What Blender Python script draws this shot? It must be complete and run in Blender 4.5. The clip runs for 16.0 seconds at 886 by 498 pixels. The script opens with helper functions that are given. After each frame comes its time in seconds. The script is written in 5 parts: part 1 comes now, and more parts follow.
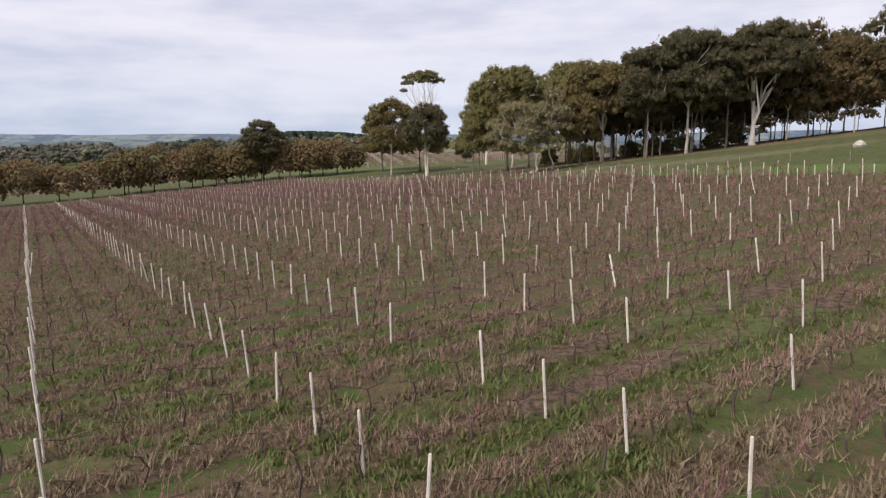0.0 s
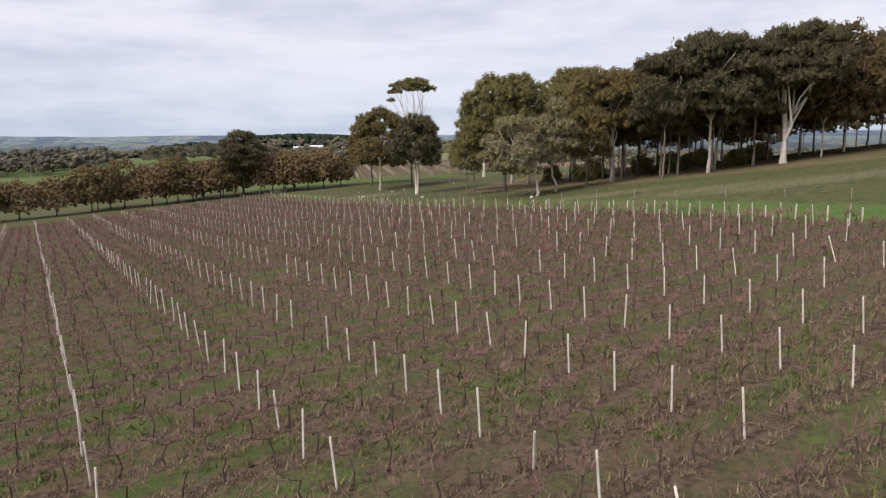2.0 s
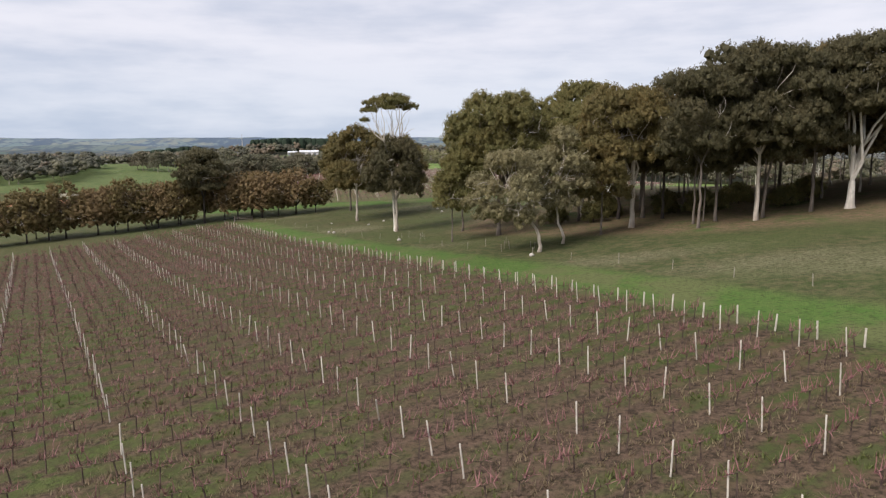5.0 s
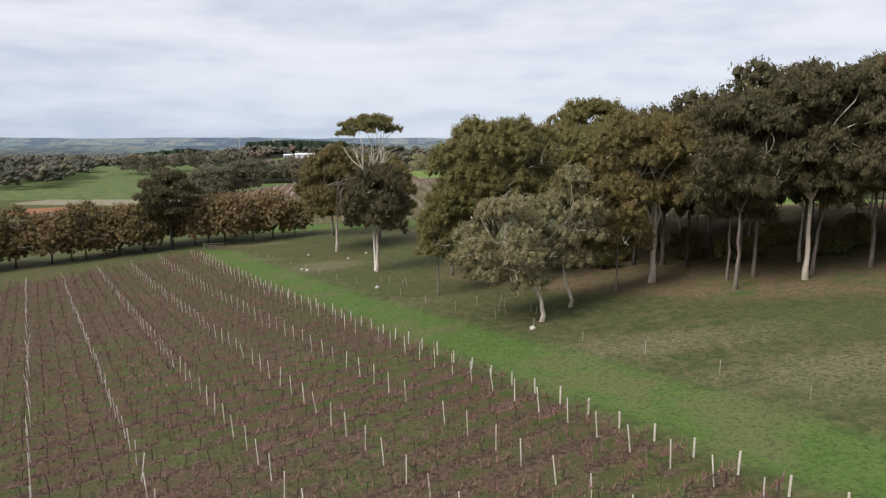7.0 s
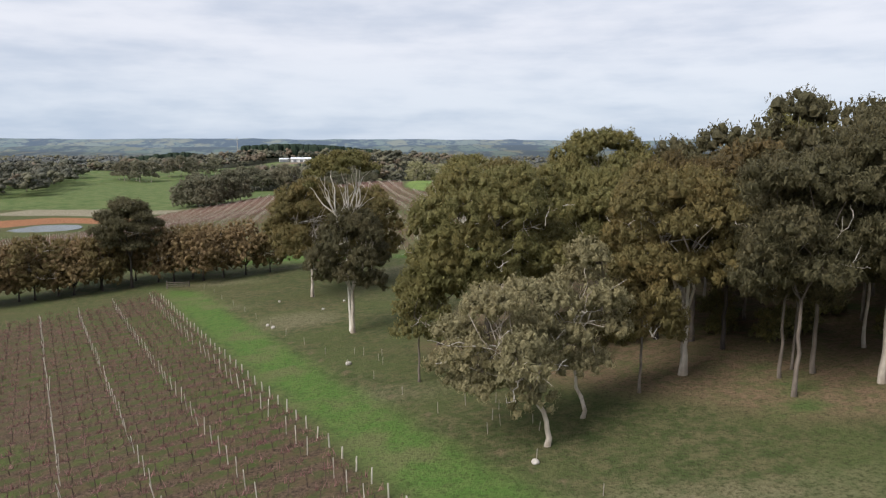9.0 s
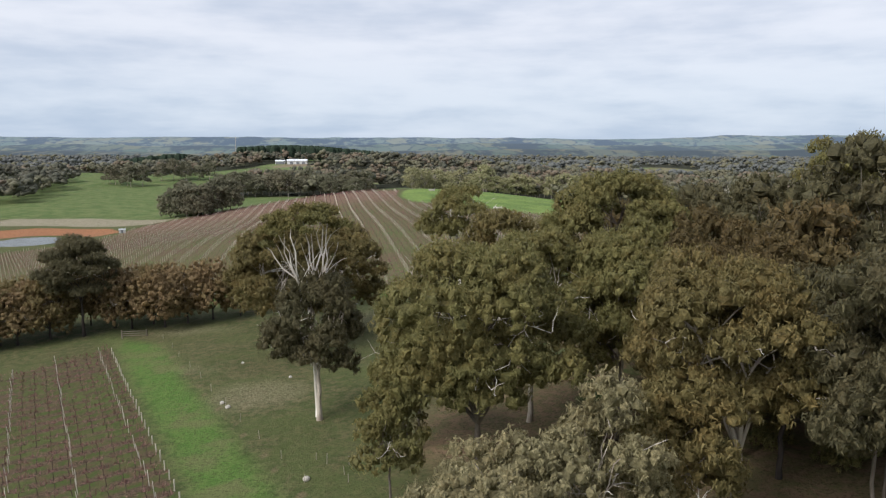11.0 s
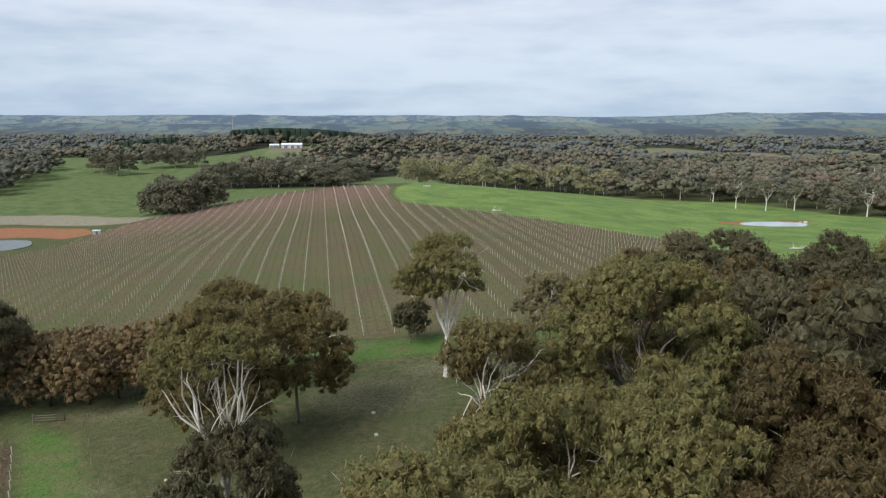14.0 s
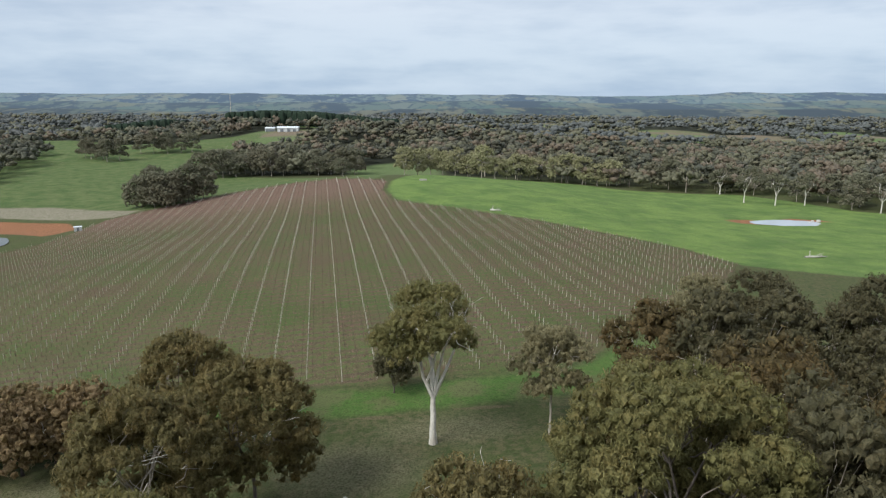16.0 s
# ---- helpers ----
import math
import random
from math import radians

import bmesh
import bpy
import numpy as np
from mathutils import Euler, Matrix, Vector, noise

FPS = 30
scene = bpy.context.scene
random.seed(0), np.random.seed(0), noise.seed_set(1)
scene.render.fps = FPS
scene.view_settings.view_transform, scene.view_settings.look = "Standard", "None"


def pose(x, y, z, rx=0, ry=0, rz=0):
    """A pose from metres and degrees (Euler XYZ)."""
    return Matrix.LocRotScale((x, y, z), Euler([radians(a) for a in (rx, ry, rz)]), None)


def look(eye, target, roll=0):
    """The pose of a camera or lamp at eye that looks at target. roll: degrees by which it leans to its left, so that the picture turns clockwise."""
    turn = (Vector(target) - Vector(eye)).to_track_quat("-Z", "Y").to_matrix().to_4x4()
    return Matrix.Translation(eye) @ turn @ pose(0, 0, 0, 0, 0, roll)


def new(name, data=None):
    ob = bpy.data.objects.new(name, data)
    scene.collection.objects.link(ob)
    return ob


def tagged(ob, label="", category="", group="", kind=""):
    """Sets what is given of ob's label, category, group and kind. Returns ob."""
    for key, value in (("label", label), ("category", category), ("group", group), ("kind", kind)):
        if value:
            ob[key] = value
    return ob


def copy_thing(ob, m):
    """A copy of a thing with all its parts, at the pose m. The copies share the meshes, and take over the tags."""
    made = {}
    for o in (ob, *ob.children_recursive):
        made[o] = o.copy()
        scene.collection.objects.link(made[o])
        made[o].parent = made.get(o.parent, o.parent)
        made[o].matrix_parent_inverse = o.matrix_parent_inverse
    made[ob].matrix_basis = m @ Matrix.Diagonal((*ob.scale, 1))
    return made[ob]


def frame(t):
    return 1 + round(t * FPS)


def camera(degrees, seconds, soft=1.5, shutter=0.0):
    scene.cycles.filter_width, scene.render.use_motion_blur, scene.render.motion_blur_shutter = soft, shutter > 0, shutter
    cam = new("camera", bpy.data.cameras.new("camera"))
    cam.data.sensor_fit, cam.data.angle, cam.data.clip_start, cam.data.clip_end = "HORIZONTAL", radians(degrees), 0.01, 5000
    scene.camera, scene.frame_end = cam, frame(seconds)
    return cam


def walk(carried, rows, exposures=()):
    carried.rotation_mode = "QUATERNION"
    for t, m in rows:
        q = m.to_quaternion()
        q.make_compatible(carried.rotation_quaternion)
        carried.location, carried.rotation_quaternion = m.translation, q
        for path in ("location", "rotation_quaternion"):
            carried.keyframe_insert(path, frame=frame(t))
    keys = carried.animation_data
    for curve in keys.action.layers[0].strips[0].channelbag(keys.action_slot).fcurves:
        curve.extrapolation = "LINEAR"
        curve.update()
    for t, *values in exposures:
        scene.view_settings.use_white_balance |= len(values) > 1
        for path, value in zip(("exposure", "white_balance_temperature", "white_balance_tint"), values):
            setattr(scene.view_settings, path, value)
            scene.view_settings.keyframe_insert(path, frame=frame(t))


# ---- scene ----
cam = camera(64.0, 16.0, soft=1.3)
# seconds, eye x, y, z, yaw, pitch, roll
PATH = [
    (0.0, 1.094, -0.204, 8.049, 0.228, -8.773, -0.219),
    (0.5, 1.644, 3.664, 8.853, 0.301, -8.753, -0.310),
    (1.0, 2.172, 7.552, 9.557, 0.355, -8.761, -0.370),
    (1.5, 2.682, 11.461, 10.200, 0.394, -8.760, -0.404),
    (2.0, 3.174, 15.388, 10.812, 0.420, -8.740, -0.417),
    (2.5, 3.651, 19.333, 11.420, 0.433, -8.704, -0.413),
    (3.0, 4.115, 23.292, 12.047, 0.437, -8.659, -0.394),
    (3.5, 4.566, 27.267, 12.710, 0.434, -8.616, -0.365),
    (4.0, 5.007, 31.253, 13.423, 0.424, -8.582, -0.329),
    (6.5, 7.100, 51.332, 17.974, 0.335, -8.564, -0.120),
    (7.0, 7.505, 55.367, 19.090, 0.317, -8.566, -0.086),
    (7.5, 7.908, 59.405, 20.268, 0.300, -8.561, -0.058),
    (8.0, 8.309, 63.444, 21.502, 0.286, -8.550, -0.035),
    (8.5, 8.711, 67.484, 22.785, 0.276, -8.536, -0.019),
    (9.0, 9.112, 71.522, 24.109, 0.268, -8.526, -0.010),
    (11.5, 11.145, 91.651, 31.088, 0.283, -8.899, -0.047),
    (12.0, 11.558, 95.653, 32.513, 0.294, -9.128, -0.064),
    (12.5, 11.975, 99.645, 33.940, 0.308, -9.419, -0.079),
    (13.0, 12.395, 103.625, 35.369, 0.323, -9.768, -0.091),
    (13.5, 12.818, 107.591, 36.802, 0.338, -10.164, -0.098),
    (14.0, 13.244, 111.542, 38.246, 0.352, -10.592, -0.096),
    (14.5, 13.672, 115.477, 39.710, 0.364, -11.033, -0.082),
    (15.0, 14.103, 119.393, 41.206, 0.373, -11.471, -0.053),
    (15.5, 14.536, 123.291, 42.751, 0.378, -11.892, -0.005),
    (16.0, 14.971, 127.168, 44.365, 0.376, -12.297, 0.066),
]
walk(cam, [(t, pose(x, y, z, 90 + pitch, 0, yaw) @ pose(0, 0, 0, 0, 0, roll)) for t, x, y, z, yaw, pitch, roll in PATH],
     [(0.0, 0.0, 6500, 18), (4.0, 0.0, 6500, 16), (8.0, 0.0, 6450, 12), (12.0, -0.02, 6200, 10), (16.0, -0.12, 6000, 6)])

# ---- world and sun ----
SUN_ELEVATION, SUN_AZIMUTH = 42.0, 231.0  # degrees; azimuth clockwise from +y


def node(tree, kind, **values):
    n = tree.nodes.new(kind)
    for key, value in values.items():
        n.inputs[key].default_value = value
    return n


def math_node(tree, op, a, b=None, clamp=False):
    n = tree.nodes.new("ShaderNodeMath")
    n.operation, n.use_clamp = op, clamp
    for k, v in enumerate((a, b)):
        if v is None:
            continue
        if isinstance(v, (int, float)):
            n.inputs[k].default_value = v
        else:
            tree.links.new(v, n.inputs[k])
    return n.outputs[0]


def mix_color(tree, fac, a, b):
    n = tree.nodes.new("ShaderNodeMix")
    n.data_type = "RGBA"
    for k, v in ((0, fac), (6, a), (7, b)):
        if isinstance(v, (int, float)):
            n.inputs[k].default_value = v
        elif isinstance(v, tuple):
            n.inputs[k].default_value = (*v, 1.0)
        else:
            tree.links.new(v, n.inputs[k])
    return n.outputs[2]


def ramp(tree, value, low, high):
    n = tree.nodes.new("ShaderNodeMapRange")
    n.interpolation_type = "SMOOTHSTEP"
    n.inputs["From Min"].default_value, n.inputs["From Max"].default_value = low, high
    tree.links.new(value, n.inputs["Value"])
    return n.outputs["Result"]


def noise_node(tree, vector, scale, detail=4.0, rough=0.55):
    n = node(tree, "ShaderNodeTexNoise", Scale=scale, Detail=detail, Roughness=rough)
    if vector is not None:
        tree.links.new(vector, n.inputs["Vector"])
    return n.outputs["Fac"]


def build_world():
    world = bpy.data.worlds.new("overcast_sky")
    world.use_nodes = True
    t = world.node_tree
    t.nodes.clear()
    out = t.nodes.new("ShaderNodeOutputWorld")
    back = node(t, "ShaderNodeBackground", Strength=1.0)
    sky = t.nodes.new("ShaderNodeTexSky")
    sky.sky_type, sky.sun_disc = "NISHITA", False
    sky.sun_elevation, sky.sun_rotation = radians(SUN_ELEVATION), radians(SUN_AZIMUTH)
    scaled = t.nodes.new("ShaderNodeVectorMath")
    scaled.operation = "SCALE"
    scaled.inputs["Scale"].default_value = 0.09
    t.links.new(sky.outputs[0], scaled.inputs[0])
    way = t.nodes.new("ShaderNodeTexCoord").outputs["Generated"]
    split = t.nodes.new("ShaderNodeSeparateXYZ")
    t.links.new(way, split.inputs[0])
    # cloud deck: long soft bands that lie along the horizon
    def bands(wide, high, detail):
        turn = t.nodes.new("ShaderNodeMapping")
        turn.inputs["Scale"].default_value = (wide, wide, high)
        t.links.new(way, turn.inputs[0])
        return noise_node(t, turn.outputs[0], 1.0, detail, 0.52)

    deck = math_node(t, "ADD", math_node(t, "MULTIPLY", bands(1.6, 13.0, 6.0), 0.5), math_node(t, "MULTIPLY", math_node(t, "ADD", bands(5.0, 34.0, 8.0), bands(11.0, 40.0, 8.0)), 0.25))
    low = ramp(t, split.outputs[2], 0.0, 0.16)
    thick = mix_color(t, low, (0.50, 0.61, 0.76), (0.63, 0.69, 0.80))
    bright = mix_color(t, low, (0.74, 0.82, 0.92), (0.89, 0.91, 0.97))
    cloud = mix_color(t, ramp(t, deck, 0.37, 0.62), thick, bright)
    mixed = mix_color(t, 0.9, scaled.outputs[0], cloud)
    t.links.new(mixed, back.inputs[0])
    t.links.new(back.outputs[0], out.inputs[0])
    scene.world = world


build_world()
sun = new("sun", bpy.data.lights.new("sun", "SUN"))
sun.data.energy, sun.data.angle, sun.data.color = 4.1, radians(34), (1.0, 0.96, 0.9)
_a, _e = radians(SUN_AZIMUTH), radians(SUN_ELEVATION)
sun.matrix_world = look((math.sin(_a) * math.cos(_e) * 90, math.cos(_a) * math.cos(_e) * 90, math.sin(_e) * 90), (0, 0, 0))

# ---- the lie of the land ----
# swells: centre x, y, radius, rise
SWELLS = (
    (60, 110, 70, -0.86),
    (180, 120, 120, 25.97),
    (-150, 430, 90, -6.75),
    (0, 330, 120, 3.74),
    (-10, 500, 80, 16.60),
    (60, 480, 70, -1.14),
    (-230, 720, 120, 0.54),
    (-190, 1050, 200, 24.65),
    (200, 450, 120, 1.34),
    (0, 1500, 500, 6.77),
    (-350, 200, 160, -9.25),
    (-60, 190, 60, -0.36),
    (110, 250, 80, -2.79),
    (20, 200, 50, -0.35),
    (-20, 320, 75, 8.56),
)
PLANE = (-3.951, -0.477, -2.492)  # level at the origin, rise per 100 m east and north
POND = (165.0, 438.0, -11.2)
DAM = (-187.0, 417.0, -17.6)


def smooth(a, b, x):
    k = np.clip((x - a) / (b - a), 0.0, 1.0)
    return k * k * (3 - 2 * k)


def land(x, y):
    """Height of the ground, for numbers or arrays."""
    x, y = np.asarray(x, float), np.asarray(y, float)
    xe = np.where(np.abs(x) > 350, np.sign(x) * (350 + 300 * np.tanh((np.abs(x) - 350) / 300)), x)
    ye = np.where(y > 900, 900 + 600 * np.tanh((y - 900) / 600), np.where(y < -100, -100 + 60 * np.tanh((y + 100) / 60), y))
    z = PLANE[0] + PLANE[1] * xe / 100 + PLANE[2] * ye / 100
    for a, b, r, k in SWELLS:
        z = z + k * np.exp(-((xe - a) ** 2 + (ye - b) ** 2) / (2 * r * r))
    z = z + 0.06 * np.sin(x * 0.9 + 1.3 * np.sin(y * 0.31)) * np.sin(y * 0.73)
    z = z + 7.0 * smooth(640, 900, y) * np.sin(x * 0.011 + 2.0 * np.sin(y * 0.004)) * np.sin(y * 0.017 + 0.8) * (1 - smooth(2300, 2700, y))
    for (px, py, pz), rx, ry in ((POND, 15.5, 7.5), (DAM, 16.0, 16.0)):
        d = np.hypot((x - px) / rx, (y - py) / ry)
        z = z + (pz + 0.35 - z) * (1 - smooth(1.15, 2.1, d)) - 1.2 * (1 - smooth(0.75, 1.15, d))
    return z


def land1(x, y):
    return float(land(x, y))


# vineyard axes: u along the rows, v across them
U, V = Vector((0.852, 0.524)), Vector((-0.524, 0.852))
ROW, BAY, ROWEND, PHASE = 2.62, 5.5, 63.3, 0.14
SKEW = 0.014  # the lines of posts lean a little off square
COLUMNS = (56.6, 51.1, 45.6, 39.75, 34.3, 28.6, 22.9, 18.0, 12.1, 7.1, 1.27, -4.2, -9.7, -15.2, -20.7, -26.2, -31.7, -37.2, -42.7)


def row_line(row):
    """Where a vine row lies across the slope; the first rows by the headland close up."""
    v = row * ROW + PHASE
    return v - 1.4 * max(0.0, 1 - max(0.0, v - 8.0) / 16.0)


def row_end(v):
    return ROWEND + 0.021 * (v - 40)



def uv(x, y):
    return U.x * x + U.y * y, V.x * x + V.y * y


def at_uv(u, v):
    return U.x * u + V.x * v, U.y * u + V.y * v


def inside(poly, x, y):
    """Signed distance to a polygon, above nought inside."""
    x, y = np.asarray(x, float), np.asarray(y, float)
    best, odd = np.full(x.shape, 1e9), np.zeros(x.shape, bool)
    for (ax, ay), (bx, by) in zip(poly, poly[1:] + poly[:1]):
        ex, ey = bx - ax, by - ay
        k = np.clip(((x - ax) * ex + (y - ay) * ey) / (ex * ex + ey * ey), 0, 1)
        best = np.minimum(best, np.hypot(x - ax - k * ex, y - ay - k * ey))
        if ay != by:
            odd ^= ((ay > y) != (by > y)) & (x < ex * (y - ay) / (by - ay) + ax)
    return np.where(odd, best, -best)


FIELD_ONE = [at_uv(*p) for p in ((-60, -60), (61.2, -60), (66.4, 190), (58, 186.5), (47, 184.5), (33, 182), (15, 174), (-60, 150))]
FIELD_TWO = [(-163, 394), (-200, 362), (-150, 238), (-62, 236), (-10.5, 230), (3, 230), (35, 236), (70, 270), (97, 322), (89, 347), (75, 364), (48, 387), (11, 409),
             (-8.5, 425), (-15.5, 455), (-15.8, 486), (-50, 527), (-82, 532), (-111, 518), (-142, 490), (-154, 471), (-155, 418)]
PADDOCK = [(99, 324), (91, 349), (77, 366), (50, 389), (12, 411), (-6.5, 426), (-13, 455), (-13, 486), (-6, 520), (20, 575), (60, 600), (100, 595),
           (122, 565), (158, 563), (195, 565), (214, 530), (226, 490), (262, 470), (270, 400), (190, 330), (130, 310)]
LANE = [at_uv(*p) for p in ((62.4, -60), (70.8, -60), (72.2, 120), (73.4, 186), (67, 197), (67.4, 190))]
LANE_TWO = [(-60, 236), (-11, 228), (3, 228), (35, 234), (70, 268), (74, 262), (40, 226), (22, 222), (2, 219), (-12, 219), (-62, 226)]
PASTURE = [(-165, 478), (-230, 515), (-420, 470), (-700, 560), (-700, 900), (-497, 1049), (-339, 941), (-215, 1020), (-190, 900), (-160, 650), (-60, 600), (-20, 590), (-22, 500), (-84, 536), (-142, 494)]
LEFT_WOOD = [(-288, 588), (-322, 690), (-356, 790), (-430, 830), (-740, 830), (-740, 520), (-340, 548)]
EARTH = [(-158, 452), (-172, 470), (-215, 478), (-250, 450), (-250, 415), (-215, 436), (-190, 443), (-166, 437)]
DIRT = [(-146, 494), (-152, 478), (-175, 478), (-215, 486), (-260, 480), (-250, 512), (-205, 516)]
WOOD = [(20, 132), (34, 120), (60, 112), (110, 90), (160, 130), (150, 220), (80, 245), (35, 225), (30, 200), (12, 175), (6, 150)]
# open fields among the woods: centre x, y, half width, half depth
CLEARINGS = ((-222, 840, 48, 95), (-188, 1000, 54, 62), (-165, 950, 36, 105), (520, 1530, 130, 300), (800, 1480, 110, 250), (212, 960, 34, 115), (575, 900, 50, 110),
             (-25, 670, 36, 75), (-520, 1150, 150, 60), (60, 1400, 100, 120), (-90, 830, 40, 30), (-178, 1200, 118, 98), (-406, 1140, 40, 66), (20, 1900, 260, 120), (-600, 1600, 240, 150), (330, 2050, 160, 150))

# ---- materials ----
def material(name, rough=0.9):
    m = bpy.data.materials.new(name)
    m.use_nodes = True
    t = m.node_tree
    shader = t.nodes["Principled BSDF"]
    shader.inputs["Roughness"].default_value = rough
    shader.inputs["Specular IOR Level"].default_value = 0.25
    return m, t, shader


def position(t):
    return t.nodes.new("ShaderNodeNewGeometry").outputs["Position"]


def bump(t, shader, height, strength, distance):
    n = node(t, "ShaderNodeBump", Strength=strength, Distance=distance)
    t.links.new(height, n.inputs["Height"])
    t.links.new(n.outputs[0], shader.inputs["Normal"])


def two_tone(name, a, b, scale, rough=0.9, fine=None, stretch=None, relief=0.3):
    """A surface of two colours in patches, with grain."""
    m, t, shader = material(name, rough)
    where = t.nodes.new("ShaderNodeTexCoord").outputs["Object"]
    if stretch:
        mapping = t.nodes.new("ShaderNodeMapping")
        mapping.inputs["Scale"].default_value = stretch
        t.links.new(where, mapping.inputs[0])
        where = mapping.outputs[0]
    patch = ramp(t, noise_node(t, where, scale, 5.0), 0.38, 0.62)
    grain = noise_node(t, where, fine or scale * 9, 3.0)
    color = mix_color(t, patch, a, b)
    color = mix_color(t, math_node(t, "MULTIPLY", ramp(t, grain, 0.35, 0.75), 0.45), color, tuple(c * 0.45 for c in a))
    t.links.new(color, shader.inputs["Base Color"])
    bump(t, shader, grain, relief, 0.03)
    return m


def leaf_material(name, a, b, c, clear=0.38, grain=4.6, patch=0.33):
    """Foliage: each leaf spray its own tone between a and b, whole clumps leaning to c."""
    m, t, shader = material(name, 0.6)
    geo = t.nodes.new("ShaderNodeNewGeometry")
    tone = mix_color(t, geo.outputs["Random Per Island"], a, b)
    clump = ramp(t, noise_node(t, geo.outputs["Position"], patch, 2.0), 0.42, 0.66)
    tone = mix_color(t, math_node(t, "MULTIPLY", clump, 0.75), tone, c)
    fleck = ramp(t, noise_node(t, geo.outputs["Position"], grain, 3.0, 0.65), 0.34, 0.62)
    tone = mix_color(t, fleck, tuple(v * 0.92 for v in a), tone)
    t.links.new(tone, shader.inputs["Base Color"])
    bump(t, shader, noise_node(t, geo.outputs["Position"], grain * 1.4, 3.0, 0.7), 0.8, 0.5 / grain)
    glow = t.nodes.new("ShaderNodeBsdfTranslucent")
    t.links.new(tone, glow.inputs["Color"])
    both = t.nodes.new("ShaderNodeMixShader")
    both.inputs[0].default_value = clear
    t.links.new(shader.outputs[0], both.inputs[1])
    t.links.new(glow.outputs[0], both.inputs[2])
    t.links.new(both.outputs[0], t.nodes["Material Output"].inputs["Surface"])
    return m


BARK_PALE = two_tone("pale_bark", (0.58, 0.51, 0.42), (0.28, 0.23, 0.18), 0.55, 0.8, 6.0, (1, 1, 0.35))
BARK_WHITE = two_tone("white_bark", (0.78, 0.73, 0.64), (0.5, 0.44, 0.36), 0.5, 0.75, 6.0, (1, 1, 0.35))
BARK_GREY = two_tone("grey_bark", (0.20, 0.165, 0.135), (0.085, 0.07, 0.055), 0.8, 0.9, 7.0, (1, 1, 0.3))
BARK_DARK = two_tone("dark_bark", (0.075, 0.06, 0.05), (0.03, 0.025, 0.022), 0.9, 0.95, 7.0, (1, 1, 0.3))
DEADWOOD = two_tone("weathered_dead_wood", (0.62, 0.57, 0.5), (0.42, 0.37, 0.32), 0.9, 0.85, 8.0)
LEAF_OLIVE = leaf_material("olive_leaves", (0.138, 0.131, 0.047), (0.28, 0.252, 0.094), (0.27, 0.212, 0.075))
LEAF_BROWN = leaf_material("bronze_leaves", (0.135, 0.114, 0.044), (0.27, 0.218, 0.085), (0.275, 0.195, 0.072))
# dark crowns; in the wood also a stand-in for shade
LEAF_DARK = leaf_material("dark_leaves", (0.078, 0.072, 0.036), (0.18, 0.158, 0.078), (0.155, 0.126, 0.062))
# bronze copy darkened in colour for shade and edge dimming on the right
LEAF_BRONZE_SHADED = leaf_material("shaded_bronze_leaves", (0.082, 0.064, 0.027), (0.20, 0.148, 0.06), (0.185, 0.12, 0.046))
LEAF_GREY = leaf_material("grey_green_leaves", (0.20, 0.18, 0.094), (0.43, 0.375, 0.205), (0.35, 0.29, 0.15))
LEAF_RUST = leaf_material("rusty_autumn_leaves", (0.185, 0.128, 0.062), (0.38, 0.262, 0.135), (0.27, 0.205, 0.088))
LEAF_OAK = leaf_material("olive_oak_leaves", (0.14, 0.112, 0.045), (0.29, 0.225, 0.095), (0.26, 0.178, 0.078))
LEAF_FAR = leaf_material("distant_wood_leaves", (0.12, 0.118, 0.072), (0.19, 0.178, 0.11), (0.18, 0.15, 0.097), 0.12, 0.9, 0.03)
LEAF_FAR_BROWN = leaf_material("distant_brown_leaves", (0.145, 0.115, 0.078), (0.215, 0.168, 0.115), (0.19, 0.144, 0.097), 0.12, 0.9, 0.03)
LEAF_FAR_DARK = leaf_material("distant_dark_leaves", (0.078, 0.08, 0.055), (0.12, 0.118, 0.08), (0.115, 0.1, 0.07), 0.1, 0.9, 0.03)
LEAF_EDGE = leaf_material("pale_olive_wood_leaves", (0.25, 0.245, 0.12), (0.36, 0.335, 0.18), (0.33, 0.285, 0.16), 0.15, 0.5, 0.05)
# leaf colour greyed to stand in for haze over the rear woods
LEAF_DEEP_HAZE = leaf_material("haze_greyed_wood_leaves", (0.10, 0.108, 0.10), (0.15, 0.154, 0.14), (0.145, 0.138, 0.125), 0.1, 0.4, 0.008)
CANE = leaf_material("reddish_vine_canes", (0.165, 0.08, 0.074), (0.37, 0.20, 0.182), (0.34, 0.15, 0.152), 0.0)
VINE_BARK = two_tone("dark_vine_bark", (0.115, 0.08, 0.062), (0.05, 0.036, 0.029), 3.0, 0.95, 25.0)
POST_WOOD = two_tone("weathered_pale_post", (0.70, 0.64, 0.55), (0.48, 0.43, 0.36), 2.0, 0.85, 20.0, (1, 1, 0.25))
END_WOOD = two_tone("bleached_end_post", (0.62, 0.57, 0.47), (0.48, 0.43, 0.35), 2.0, 0.85, 20.0)
STONE = two_tone("pale_stone", (0.52, 0.48, 0.42), (0.36, 0.33, 0.28), 1.5, 0.9, 9.0)
TUFT_DRY = leaf_material("dry_grass_blades", (0.19, 0.145, 0.085), (0.32, 0.25, 0.155), (0.19, 0.15, 0.08), 0.15)
TUFT_GREEN = leaf_material("green_grass_blades", (0.10, 0.125, 0.036), (0.16, 0.18, 0.06), (0.19, 0.165, 0.07), 0.2)


def attribute(t, name):
    n = t.nodes.new("ShaderNodeAttribute")
    n.attribute_name = name
    return n.outputs["Fac"]


